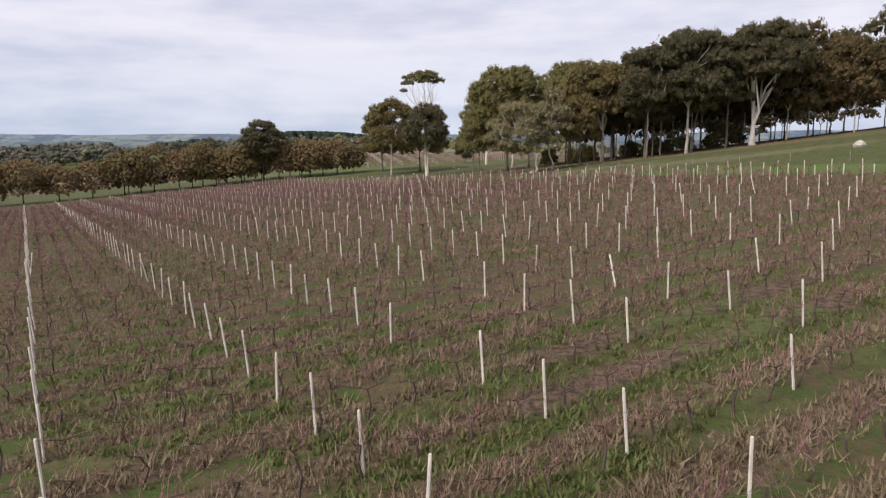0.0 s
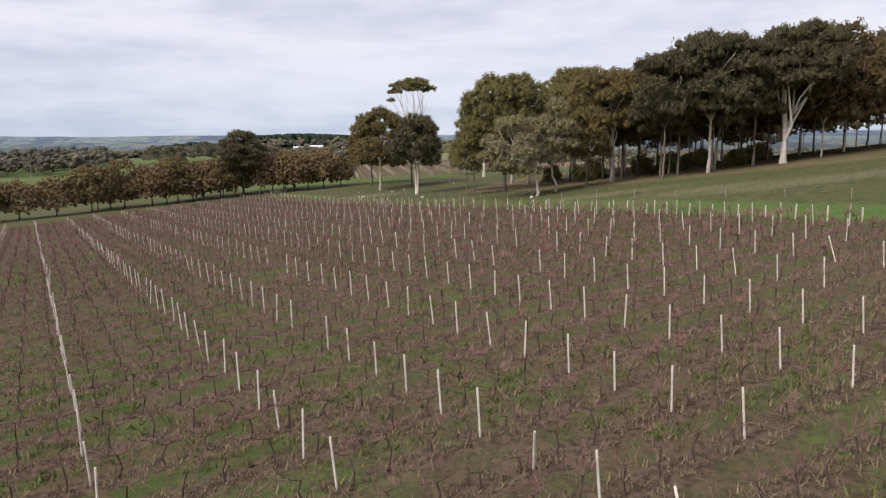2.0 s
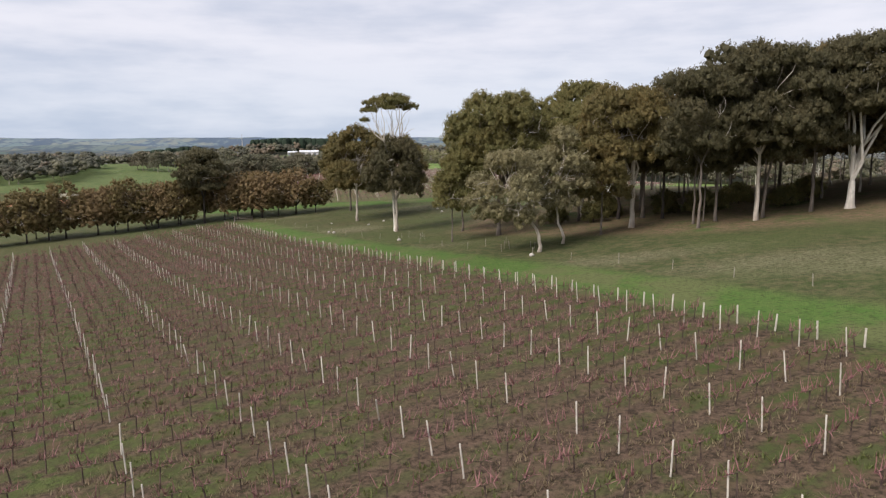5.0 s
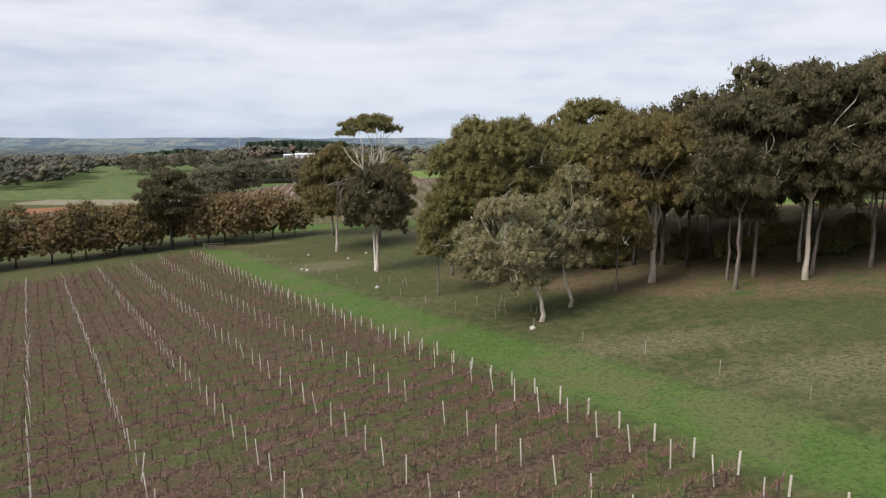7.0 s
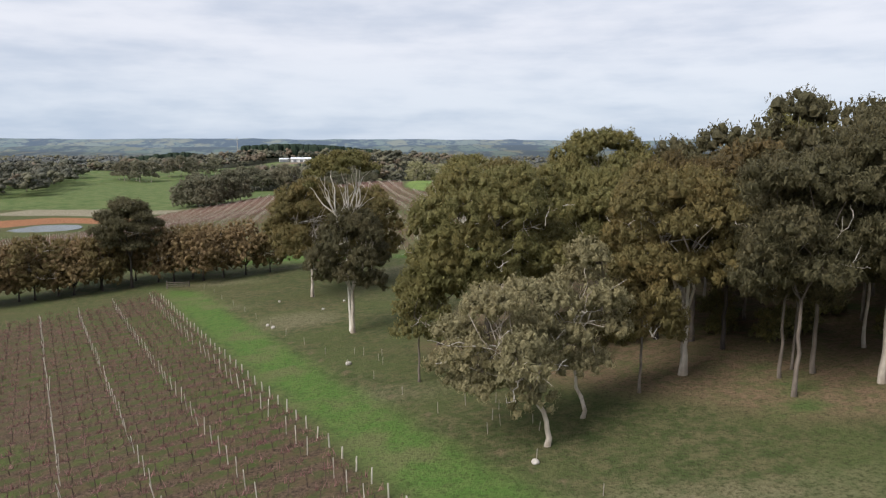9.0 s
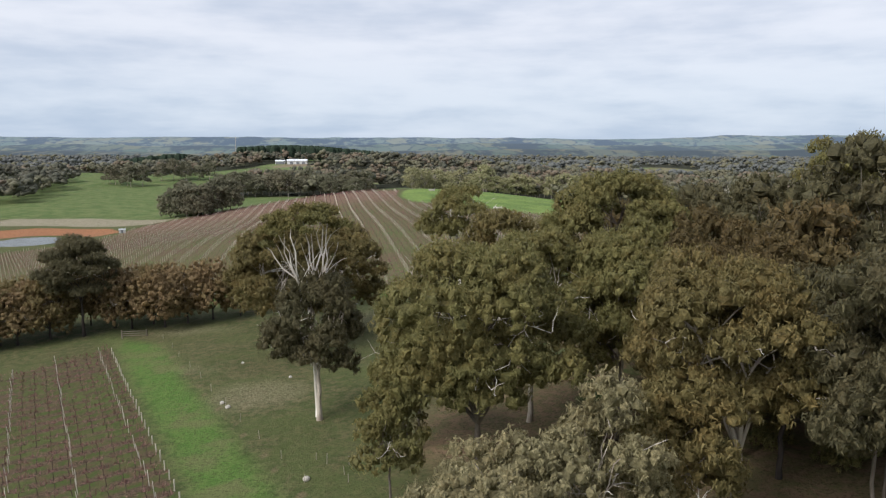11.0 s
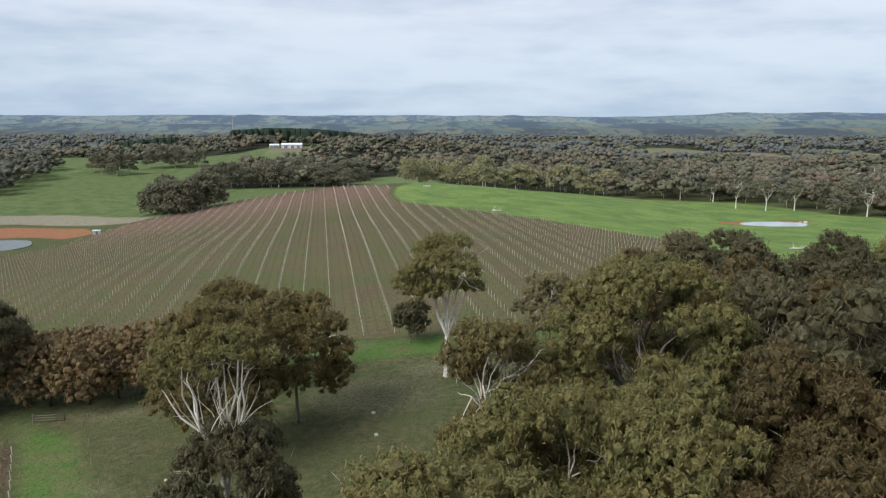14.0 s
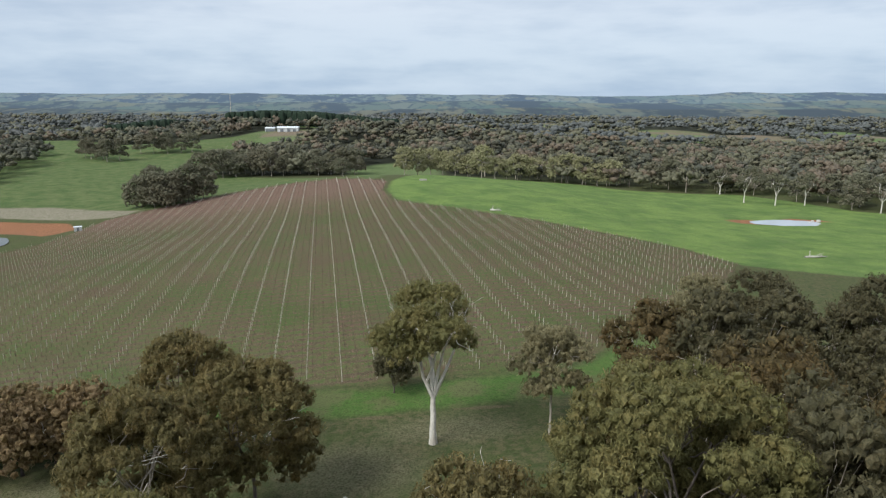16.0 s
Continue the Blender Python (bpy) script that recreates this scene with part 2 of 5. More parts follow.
def ground_material():
    m, t, shader = material("farmland_ground", 0.95)
    shader.inputs["Specular IOR Level"].default_value = 0.1
    p = position(t)
    broad, middle = noise_node(t, p, 0.02, 4.0), noise_node(t, p, 0.14, 5.0, 0.6)
    small, fine = noise_node(t, p, 0.9, 5.0, 0.65), noise_node(t, p, 3.4, 5.0, 0.75)
    wander = math_node(t, "ADD", math_node(t, "MULTIPLY", math_node(t, "SUBTRACT", small, 0.5), 2.6), math_node(t, "MULTIPLY", math_node(t, "SUBTRACT", middle, 0.5), 4.0))

    def zone(name, soft=0.5, wild=1.0):
        d = math_node(t, "ADD", attribute(t, name), math_node(t, "MULTIPLY", wander, wild))
        return ramp(t, d, -soft, soft)

    # rough pasture
    color = mix_color(t, ramp(t, small, 0.35, 0.68), (0.056, 0.074, 0.025), (0.126, 0.114, 0.056))
    color = mix_color(t, math_node(t, "MULTIPLY", ramp(t, middle, 0.42, 0.6), 0.7), color, (0.08, 0.098, 0.034))
    color = mix_color(t, math_node(t, "MULTIPLY", ramp(t, broad, 0.45, 0.7), 0.4), color, (0.115, 0.092, 0.052))
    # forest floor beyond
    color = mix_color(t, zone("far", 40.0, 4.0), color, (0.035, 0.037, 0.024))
    color = mix_color(t, zone("glade", 6.0, 1.0), color, mix_color(t, ramp(t, noise_node(t, p, 0.004, 2.0), 0.42, 0.6), (0.13, 0.17, 0.065), (0.20, 0.155, 0.105)))
    # good pasture
    rich = mix_color(t, ramp(t, middle, 0.35, 0.65), (0.078, 0.122, 0.038), (0.14, 0.165, 0.064))
    rich = mix_color(t, math_node(t, "MULTIPLY", ramp(t, small, 0.48, 0.7), 0.5), rich, (0.085, 0.11, 0.035))
    color = mix_color(t, zone("pasture", 3.0, 1.0), color, rich)
    color = mix_color(t, zone("paddock", 1.5, 0.4), color, mix_color(t, ramp(t, noise_node(t, p, 0.06, 6.0, 0.7), 0.36, 0.64), mix_color(t, 0.4, rich, (0.11, 0.205, 0.042)), (0.175, 0.245, 0.064)))
    # leaf litter in the wood
    litter = mix_color(t, ramp(t, small, 0.35, 0.65), (0.20, 0.135, 0.085), (0.13, 0.118, 0.056))
    litter = mix_color(t, ramp(t, middle, 0.52, 0.68), litter, (0.085, 0.118, 0.038))
    color = mix_color(t, zone("wood", 2.5, 1.6), color, litter)
    # dry bleached patches
    dry = mix_color(t, ramp(t, fine, 0.35, 0.65), (0.30, 0.25, 0.17), (0.14, 0.125, 0.065))
    color = mix_color(t, math_node(t, "MULTIPLY", zone("dry", 2.5, 1.4), 0.4), color, dry)
    # green lanes
    lush = mix_color(t, ramp(t, small, 0.3, 0.7), (0.07, 0.135, 0.028), (0.10, 0.15, 0.04))
    lush = mix_color(t, ramp(t, middle, 0.47, 0.62), lush, (0.12, 0.135, 0.052))
    color = mix_color(t, zone("lane", 1.5, 0.9), color, lush)
    # worn path
    worn = mix_color(t, ramp(t, fine, 0.35, 0.65), (0.17, 0.125, 0.08), (0.12, 0.11, 0.055))
    color = mix_color(t, math_node(t, "MULTIPLY", zone("path", 0.22, 0.12), 0.75), color, worn)
    # earth and dirt
    color = mix_color(t, zone("dirt", 2.0, 1.0), color, mix_color(t, ramp(t, small, 0.4, 0.6), (0.30, 0.255, 0.19), (0.20, 0.19, 0.12)))
    color = mix_color(t, zone("earth", 1.2, 0.5), color, mix_color(t, ramp(t, small, 0.35, 0.65), (0.33, 0.15, 0.075), (0.24, 0.115, 0.06)))

    # vineyards: bare strip under each row, grass between
    split = t.nodes.new("ShaderNodeSeparateXYZ")
    t.links.new(p, split.inputs[0])

    def strips(ax, ay, pitch, offset, soil_a, soil_b, grass_a, grass_b, bare):
        v = math_node(t, "ADD", math_node(t, "MULTIPLY", split.outputs[0], ax), math_node(t, "MULTIPLY", split.outputs[1], ay))
        v = math_node(t, "ADD", v, math_node(t, "MULTIPLY", math_node(t, "SUBTRACT", small, 0.5), 0.9))
        k = math_node(t, "FRACT", math_node(t, "ADD", math_node(t, "DIVIDE", v, pitch), 0.5 - offset))
        k = math_node(t, "ABSOLUTE", math_node(t, "SUBTRACT", k, 0.5))
        soil = mix_color(t, ramp(t, fine, 0.3, 0.7), soil_a, soil_b)
        grass = mix_color(t, ramp(t, small, 0.42, 0.6), grass_a, grass_b)
        grass = mix_color(t, math_node(t, "MULTIPLY", ramp(t, fine, 0.45, 0.7), 0.6), grass, soil_a)
        return mix_color(t, ramp(t, k, bare - 0.1, bare + 0.12), soil, grass)

    one = strips(V.x, V.y, ROW, PHASE / ROW, (0.15, 0.104, 0.068), (0.045, 0.03, 0.022), (0.048, 0.078, 0.017), (0.10, 0.073, 0.04), 0.24)
    one = mix_color(t, math_node(t, "MULTIPLY", ramp(t, broad, 0.42, 0.6), 0.55), one, mix_color(t, ramp(t, fine, 0.35, 0.7), (0.14, 0.094, 0.067), (0.052, 0.035, 0.026)))
    one = mix_color(t, math_node(t, "MULTIPLY", math_node(t, "MULTIPLY", ramp(t, middle, 0.5, 0.62), ramp(t, small, 0.44, 0.58)), 0.6), one, (0.065, 0.118, 0.022))
    color = mix_color(t, zone("field_one", 0.5, 0.25), color, one)
    two = strips(-0.174, 0.985, ROW, 0.0, (0.19, 0.138, 0.09), (0.075, 0.052, 0.034), (0.085, 0.118, 0.034), (0.155, 0.135, 0.066), 0.22)
    two = mix_color(t, math_node(t, "MULTIPLY", ramp(t, middle, 0.44, 0.62), 0.6), two, mix_color(t, ramp(t, small, 0.38, 0.62), (0.09, 0.13, 0.036), (0.165, 0.135, 0.068)))
    two = mix_color(t, math_node(t, "MULTIPLY", ramp(t, small, 0.46, 0.66), 0.55), two, (0.06, 0.055, 0.028))
    drift = noise_node(t, p, 0.035, 4.0, 0.6)
    two = mix_color(t, math_node(t, "MULTIPLY", ramp(t, drift, 0.45, 0.62), 0.5), two, (0.072, 0.105, 0.03))
    two = mix_color(t, math_node(t, "MULTIPLY", ramp(t, noise_node(t, p, 0.06, 4.0, 0.6), 0.48, 0.66), 0.45), two, (0.13, 0.088, 0.058))
    crest = ramp(t, math_node(t, "ADD", split.outputs[1], math_node(t, "MULTIPLY", middle, 60.0)), 430.0, 500.0)
    two = mix_color(t, crest, two, mix_color(t, ramp(t, small, 0.35, 0.65), (0.21, 0.13, 0.095), (0.15, 0.115, 0.075)))
    color = mix_color(t, zone("field_two", 0.8, 0.4), color, two)
    color = mix_color(t, math_node(t, "MULTIPLY", ramp(t, fine, 0.46, 0.66), 0.6), color, (0.03, 0.028, 0.014))
    t.links.new(color, shader.inputs["Base Color"])
    relief = math_node(t, "ADD", math_node(t, "MULTIPLY", small, 0.6), math_node(t, "MULTIPLY", fine, 0.4))
    bump(t, shader, relief, 0.9, 0.35)
    return m


# ---- mesh helpers ----
def cross(a, b):
    a, b = np.broadcast_arrays(a, b)
    out = np.empty(a.shape)
    out[..., 0] = a[..., 1] * b[..., 2] - a[..., 2] * b[..., 1]
    out[..., 1] = a[..., 2] * b[..., 0] - a[..., 0] * b[..., 2]
    out[..., 2] = a[..., 0] * b[..., 1] - a[..., 1] * b[..., 0]
    return out


class Build:
    """Gathers vertices and faces of one mesh."""

    def __init__(self):
        self.v, self.f, self.n = [], [], 0

    def add(self, verts, faces):
        """faces: one array, or a list, of faces with equal numbers of corners."""
        self.v.append(np.asarray(verts, float))
        self.f.append(np.asarray(faces, np.int64) + self.n)
        self.n += len(verts)

    def tube(self, points, radii, sides=6, cap=True):
        pts = np.asarray(points, float)
        n = len(pts)
        d = pts[np.minimum(np.arange(n) + 1, n - 1)] - pts[np.maximum(np.arange(n) - 1, 0)]
        d /= np.maximum(np.linalg.norm(d, axis=1), 1e-9)[:, None]
        side = np.array((0.0, 1.0, 0.0)) if abs(d[0, 1]) < 0.9 else np.array((1.0, 0.0, 0.0))
        a = cross(d, side)
        a /= np.maximum(np.linalg.norm(a, axis=1), 1e-9)[:, None]
        b = cross(d, a)
        q = 2 * math.pi * np.arange(sides) / sides
        r = np.asarray(radii, float)[:, None, None]
        rings = pts[:, None] + (a[:, None] * np.cos(q)[None, :, None] + b[:, None] * np.sin(q)[None, :, None]) * r
        s = np.arange(sides)
        e = (s + 1) % sides
        k = (np.arange(n - 1) * sides)[:, None]
        quads = np.stack([k + s, k + e, k + sides + e, k + sides + s], -1).reshape(-1, 4)
        self.add(rings.reshape(-1, 3), quads)
        if cap:
            self.f.append((self.n - sides + s)[None])

    def sprays(self, centre, normal, length, width, rng, droop=0.0):
        """Leaf sprays, one long triangle each: arrays of centres and facings."""
        n = normal / np.maximum(np.linalg.norm(normal, axis=1), 1e-6)[:, None]
        a = cross(n, rng.normal(size=n.shape))
        if droop:
            a = cross(n, cross(np.array((0.0, 0.0, -1.0)), n)) * droop + a * 0.7
        a /= np.maximum(np.linalg.norm(a, axis=1), 1e-6)[:, None]
        b = cross(n, a)
        a, b = a * length[:, None] / 2, b * width[:, None] / 2
        tri = np.stack([centre - a + b, centre - a - b, centre + a], 1).reshape(-1, 3)
        self.add(tri, np.arange(len(tri)).reshape(-1, 3))

    def mesh(self, name, mats, smooth_shade=False):
        me = bpy.data.meshes.new(name)
        verts = np.concatenate(self.v)
        sizes = np.concatenate([np.full(len(f), f.shape[1]) for f in self.f])
        loops = np.concatenate([f.ravel() for f in self.f])
        me.vertices.add(len(verts))
        me.vertices.foreach_set("co", verts.astype(np.float32).ravel())
        me.loops.add(len(loops))
        me.loops.foreach_set("vertex_index", loops.astype(np.int32))
        me.polygons.add(len(sizes))
        me.polygons.foreach_set("loop_start", np.concatenate([[0], np.cumsum(sizes)[:-1]]).astype(np.int32))
        for mat in (mats if isinstance(mats, (list, tuple)) else [mats]):
            me.materials.append(mat)
        me.update(calc_edges=True)
        me.validate()
        me.polygons.foreach_set("use_smooth", [smooth_shade] * len(me.polygons))
        return me


def part(name, build, mat, parent, label="", smooth_shade=False):
    ob = new(name, build.mesh(name, mat, smooth_shade))
    ob.parent = parent
    return tagged(ob, label)


# ---- ground ----
def spread(lo, hi, step, far_lo, far_hi, grow=1.16):
    mid = list(np.arange(lo, hi + 0.01, step))
    a, s = [], step
    x = lo
    while x > far_lo:
        s *= grow
        x -= s
        a.append(max(x, far_lo))
    b, s, x = [], step, hi
    while x < far_hi:
        s *= grow
        x += s
        b.append(min(x, far_hi))
    return np.array(a[::-1] + mid + b)


def build_ground():
    xs = spread(-95, 95, 1.8, -4700, 4700, 1.07)
    ys = np.concatenate([spread(-10, 250, 1.8, -3000, 250), np.arange(253, 540, 3.2), spread(543, 620, 5.0, 543, 4700, 1.09)])
    x, y = np.meshgrid(xs, ys)
    x, y = x.ravel(), y.ravel()
    z = land(x, y)
    nx, ny = len(xs), len(ys)
    i = (np.arange(ny - 1)[:, None] * nx + np.arange(nx - 1)[None]).ravel()
    me = bpy.data.meshes.new("ground")
    me.from_pydata(np.stack([x, y, z], 1).tolist(), [], np.stack([i, i + 1, i + nx + 1, i + nx], 1).tolist())
    u, v = uv(x, y)
    path = 0.45 - np.abs(u - 73.7) - 50 * (1 - smooth(60, 70, v)) - 50 * smooth(196, 205, v)
    path_two = 0.5 - np.abs(y - 218 - 0.12 * x) - 50 * smooth(45, 55, np.abs(x - 5))
    blobs = np.full(x.shape, -99.0)
    for cx, cy, rx, ry in ((-12, 170, 6, 5), (2, 135, 5, 1.6), (-26, 182, 3, 1.5), (3, 205, 9, 6), (24, 109, 8, 3), (34, 100, 9, 3), (45, 95, 12, 3), (15, 214, 9, 4), (-33, 204, 5, 1.5)):
        blobs = np.maximum(blobs, (1 - np.hypot((x - cx) / rx, (y - cy) / ry)) * min(rx, ry))
    glade = np.full(x.shape, -99.0)
    for cx, cy, rx, ry in CLEARINGS:
        glade = np.maximum(glade, (1 - np.hypot((x - cx) / rx, (y - cy) / ry)) * min(rx, ry))
    fields = {
        "field_one": inside(FIELD_ONE, x, y), "field_two": inside(FIELD_TWO, x, y), "paddock": inside(PADDOCK, x, y),
        "lane": np.maximum(inside(LANE, x, y), inside(LANE_TWO, x, y)), "pasture": inside(PASTURE, x, y),
        "earth": np.maximum(inside(EARTH, x, y), np.maximum((1 - np.hypot((x - POND[0] + 16) / 10, (y - POND[1]) / 6)) * 6, (1 - np.hypot((x - POND[0] - 12) / 14, (y - POND[1] - 6) / 6)) * 6 - 0.8)),
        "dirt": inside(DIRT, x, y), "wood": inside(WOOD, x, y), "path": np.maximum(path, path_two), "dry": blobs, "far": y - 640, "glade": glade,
    }
    for key, values in fields.items():
        layer = me.attributes.new(key, "FLOAT", "POINT")
        layer.data.foreach_set("value", np.clip(values, -200, 200).astype(np.float32))
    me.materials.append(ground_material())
    me.polygons.foreach_set("use_smooth", [True] * len(me.polygons))
    return tagged(new("ground", me), "rolling winter farmland of grass, vineyard soil and leaf litter", "ground", kind="structure")


ground = build_ground()

# ---- vineyards ----
FIELD_TWO_U, FIELD_TWO_V = Vector((0.985, 0.174)), Vector((-0.174, 0.985))


def blade(build, base, end, width, rng):
    """A far cane: one thin tapering sliver."""
    q = rng.uniform(0, math.pi)
    o = np.array((math.cos(q), math.sin(q), 0.0)) * width / 2
    a = np.array(base)
    build.add(np.array((a - o, a + o, end)), [(0, 1, 2)])


def vine_into(wood, canes, rng, x, y, z, along, rich, single=None):
    """A bare winter vine: a crooked trunk, two arms on the wire, upright canes."""
    def at(a, b, h):
        return (x + along.x * a - along.y * b, y + along.y * a + along.x * b, z + h)
    lean = rng.normal(0, 0.07, 4)
    head = 0.72 + rng.normal(0, 0.12)
    if rich:
        wood.tube([at(0, 0, -0.05), at(lean[0], lean[1], head * 0.5), at(lean[2], lean[3], head)], [0.038, 0.03, 0.027], 4, False)
    else:
        wood.tube([at(0, 0, -0.05), at(lean[2], lean[3], head)], [0.045, 0.034], 3, False)
    reach = []
    for side in (-1, 1):
        span = 0.66 * side * rng.uniform(0.5, 1.15)
        dip = rng.normal(0.0, 0.05)
        bend = [at(lean[2] + span * 0.5, lean[3], head + 0.07)] if rich else []
        wood.tube([at(lean[2], lean[3], head)] + bend + [at(lean[2] + span, lean[3] + dip, head + 0.1 + dip)], [0.016, 0.011, 0.007] if rich else [0.018, 0.009], 3, False)
        reach.append(span)
    count = 24 if rich else 25
    for _ in range(count):
        a = lean[2] + rng.uniform(reach[0], reach[1])
        top = rng.uniform(-0.25, 0.85)
        s, b = rng.normal(0, 0.2), rng.normal(0, 0.2)
        r = rng.uniform(0.0055, 0.01) if rich else 0.017
        base, end = at(a, lean[3], head + 0.06), at(a + s, lean[3] + b, head + top)
        if rich:
            middle = at(a + s * 0.3 + rng.normal(0, 0.05), lean[3] + b * 0.35, head + top * 0.55)
            if single is not None:
                canes = Build()
                single.append(canes)
            canes.tube([base, middle, end], [r, r * 0.8, r * 0.4], 3, False)
        else:
            blade(canes, base, end, r * 3.3, rng)


def post_build(height, radius, sides=6):
    b = Build()
    b.tube([(0, 0, -0.3), (0, 0, height * 0.5), (0, 0, height - 0.02), (0, 0, height)], [radius, radius * 0.97, radius * 0.95, radius * 0.8], sides)
    return b


def in_sight(x, y, slack=14):
    return abs(x - 5) < 0.66 * (y + 2) + slack and y > 2


def plant_field_one():
    rng = np.random.default_rng(11)
    near, far = [], []
    for row in range(-3, 80):
        v = row_line(row)
        u = row_end(v) - 0.9
        while u > -46:
            x, y = at_uv(u, v)
            if in_sight(x, y) and inside(FIELD_ONE, x, y) > 0.3:
                near.append((x, y)) if y < 95 else far.append((x, y))
            u -= BAY / 4
    near.sort(key=lambda p: math.hypot(p[0] - 4, p[1] - 24))
    # a handful of vine shapes, shared by the nearest vines
    shapes = []
    for k in range(10):
        wood, single = Build(), []
        vine_into(wood, None, rng, 0, 0, 0, U, True, single)
        shapes.append((wood.mesh("trunk", VINE_BARK), [c.mesh("cane", CANE) for c in single]))
    for k, (x, y) in enumerate(near[:150]):
        if rng.random() < 0.04:
            continue
        wood, canes = shapes[rng.integers(len(shapes))]
        root = new("grapevine")
        root.matrix_basis = pose(x + rng.normal(0, 0.05), y + rng.normal(0, 0.05), land1(x, y), 0, 0, rng.normal(0, 5) + 180 * rng.integers(2))
        root.scale = (1, 1, rng.uniform(0.85, 1.2))
        tagged(root, "bare winter grapevine with a dark trunk and reddish canes", "grapevine", "vines of the front vineyard")
        new("trunk", wood).parent = root
        for me in canes:
            new("cane", me).parent = root
    wood, canes = Build(), Build()
    for x, y in near[150:] + far:
        if rng.random() > 0.04:
            vine_into(wood, canes, rng, x, y, land1(x, y), U, y < 62)
    rest = tagged(new("vine_rows"), "rows of bare winter grapevines with dark trunks and mauve-brown canes", "grapevines", kind="stuff")
    part("trunks", wood, VINE_BARK, rest)
    part("canes", canes, CANE, rest)
    # posts, one to every four vines
    shape = post_build(1.55, 0.038).mesh("vineyard_post", POST_WOOD)
    end_shape = post_build(1.1, 0.06, 8).mesh("end_post", END_WOOD)
    spots = []
    for row in range(-3, 80):
        v = row_line(row)
        for u in (row_end(v) - 1.7, *COLUMNS):
            x, y = at_uv(u + (SKEW * (v - 40) if u < 57 else 0.0) + rng.normal(0, 0.05), v + rng.normal(0, 0.04))
            if in_sight(x, y) and inside(FIELD_ONE, x, y) > 0.2:
                spots.append((math.hypot(x - 4, y - 24), x, y, row))
        x, y = at_uv(row_end(v), v)
        if in_sight(x, y) and v < 188 and v > 10:
            ob = new("end_post", end_shape)
            ob.matrix_basis = pose(x, y, land1(x, y), rng.normal(0, 2), rng.normal(0, 2), rng.uniform(0, 360)) @ Matrix.Diagonal((1, 1, rng.uniform(0.8, 1.1), 1))
            tagged(ob, "short thick bleached timber post ending a vine row", "post", "end posts of the front vineyard")
    spots.sort()
    rest = Build()
    for k, (_, x, y, row) in enumerate(spots):
        if rng.random() < 0.05:
            continue
        tilt, turn = (rng.normal(0, 14) if rng.random() < 0.09 else rng.normal(0, 2.2)), rng.normal(-3.5, 2.6)
        m = pose(x, y, land1(x, y), tilt, turn, 0)
        if k < 300:
            ob = new("vineyard_post", shape)
            ob.matrix_basis = m @ Matrix.Diagonal((1, 1, rng.uniform(0.93, 1.05), 1))
            tagged(ob, "leaning pale weathered trellis post" if abs(tilt) > 8 else "slim pale weathered trellis post among the vines", "post", "posts of the front vineyard")
        else:
            rest.tube([m @ Vector((0, 0, h)) for h in (-0.3, 0.8, 1.55)], (0.038, 0.036, 0.034), 5)
    ob = new("post_rows", rest.mesh("post_rows", POST_WOOD))
    tagged(ob, "far rows of slim pale weathered trellis posts", "posts", kind="stuff")


def plant_field_two():
    rng = np.random.default_rng(12)
    wood, canes, posts = Build(), Build(), Build()
    grid_k, grid_row = np.meshgrid(np.arange(-160, 100), np.arange(-30, 160))
    grid_k, along, across = grid_k.ravel(), grid_k.ravel() * BAY / 3, grid_row.ravel() * ROW
    gx, gy = -1.5 + FIELD_TWO_U.x * along + FIELD_TWO_V.x * across, 231.2 + FIELD_TWO_U.y * along + FIELD_TWO_V.y * across
    keep = inside(FIELD_TWO, gx, gy) > 0.6
    for k, x, y, z in zip(grid_k[keep], gx[keep], gy[keep], land(gx[keep], gy[keep])):
        if k % 3 == 0:
            posts.tube([(x, y, z - 0.1), (x + rng.normal(0, 0.04), y, z + 1.5)], [0.05, 0.045], 4)
        wood.tube([(x + 0.9, y, z - 0.05), (x + 0.9 + rng.normal(0, 0.06), y, z + 0.8)], [0.045, 0.03], 3, False)
        for _ in range(8):
            c = x + 0.9 + rng.uniform(-0.9, 0.9)
            blade(canes, (c, y, z + 0.66), (c + rng.normal(0, 0.2), y + rng.normal(0, 0.15), z + rng.uniform(0.9, 1.4)), 0.075, rng)
    root = tagged(new("second_vineyard_rows"), "long rows of bare vines over the second vineyard hill", "grapevines", kind="stuff")
    part("trunks", wood, VINE_BARK, root)
    part("canes", canes, CANE, root)
    ob = new("second_vineyard_posts", posts.mesh("second_vineyard_posts", END_WOOD))
    tagged(ob, "pale trellis posts in straight lines over the hill", "posts", kind="stuff")


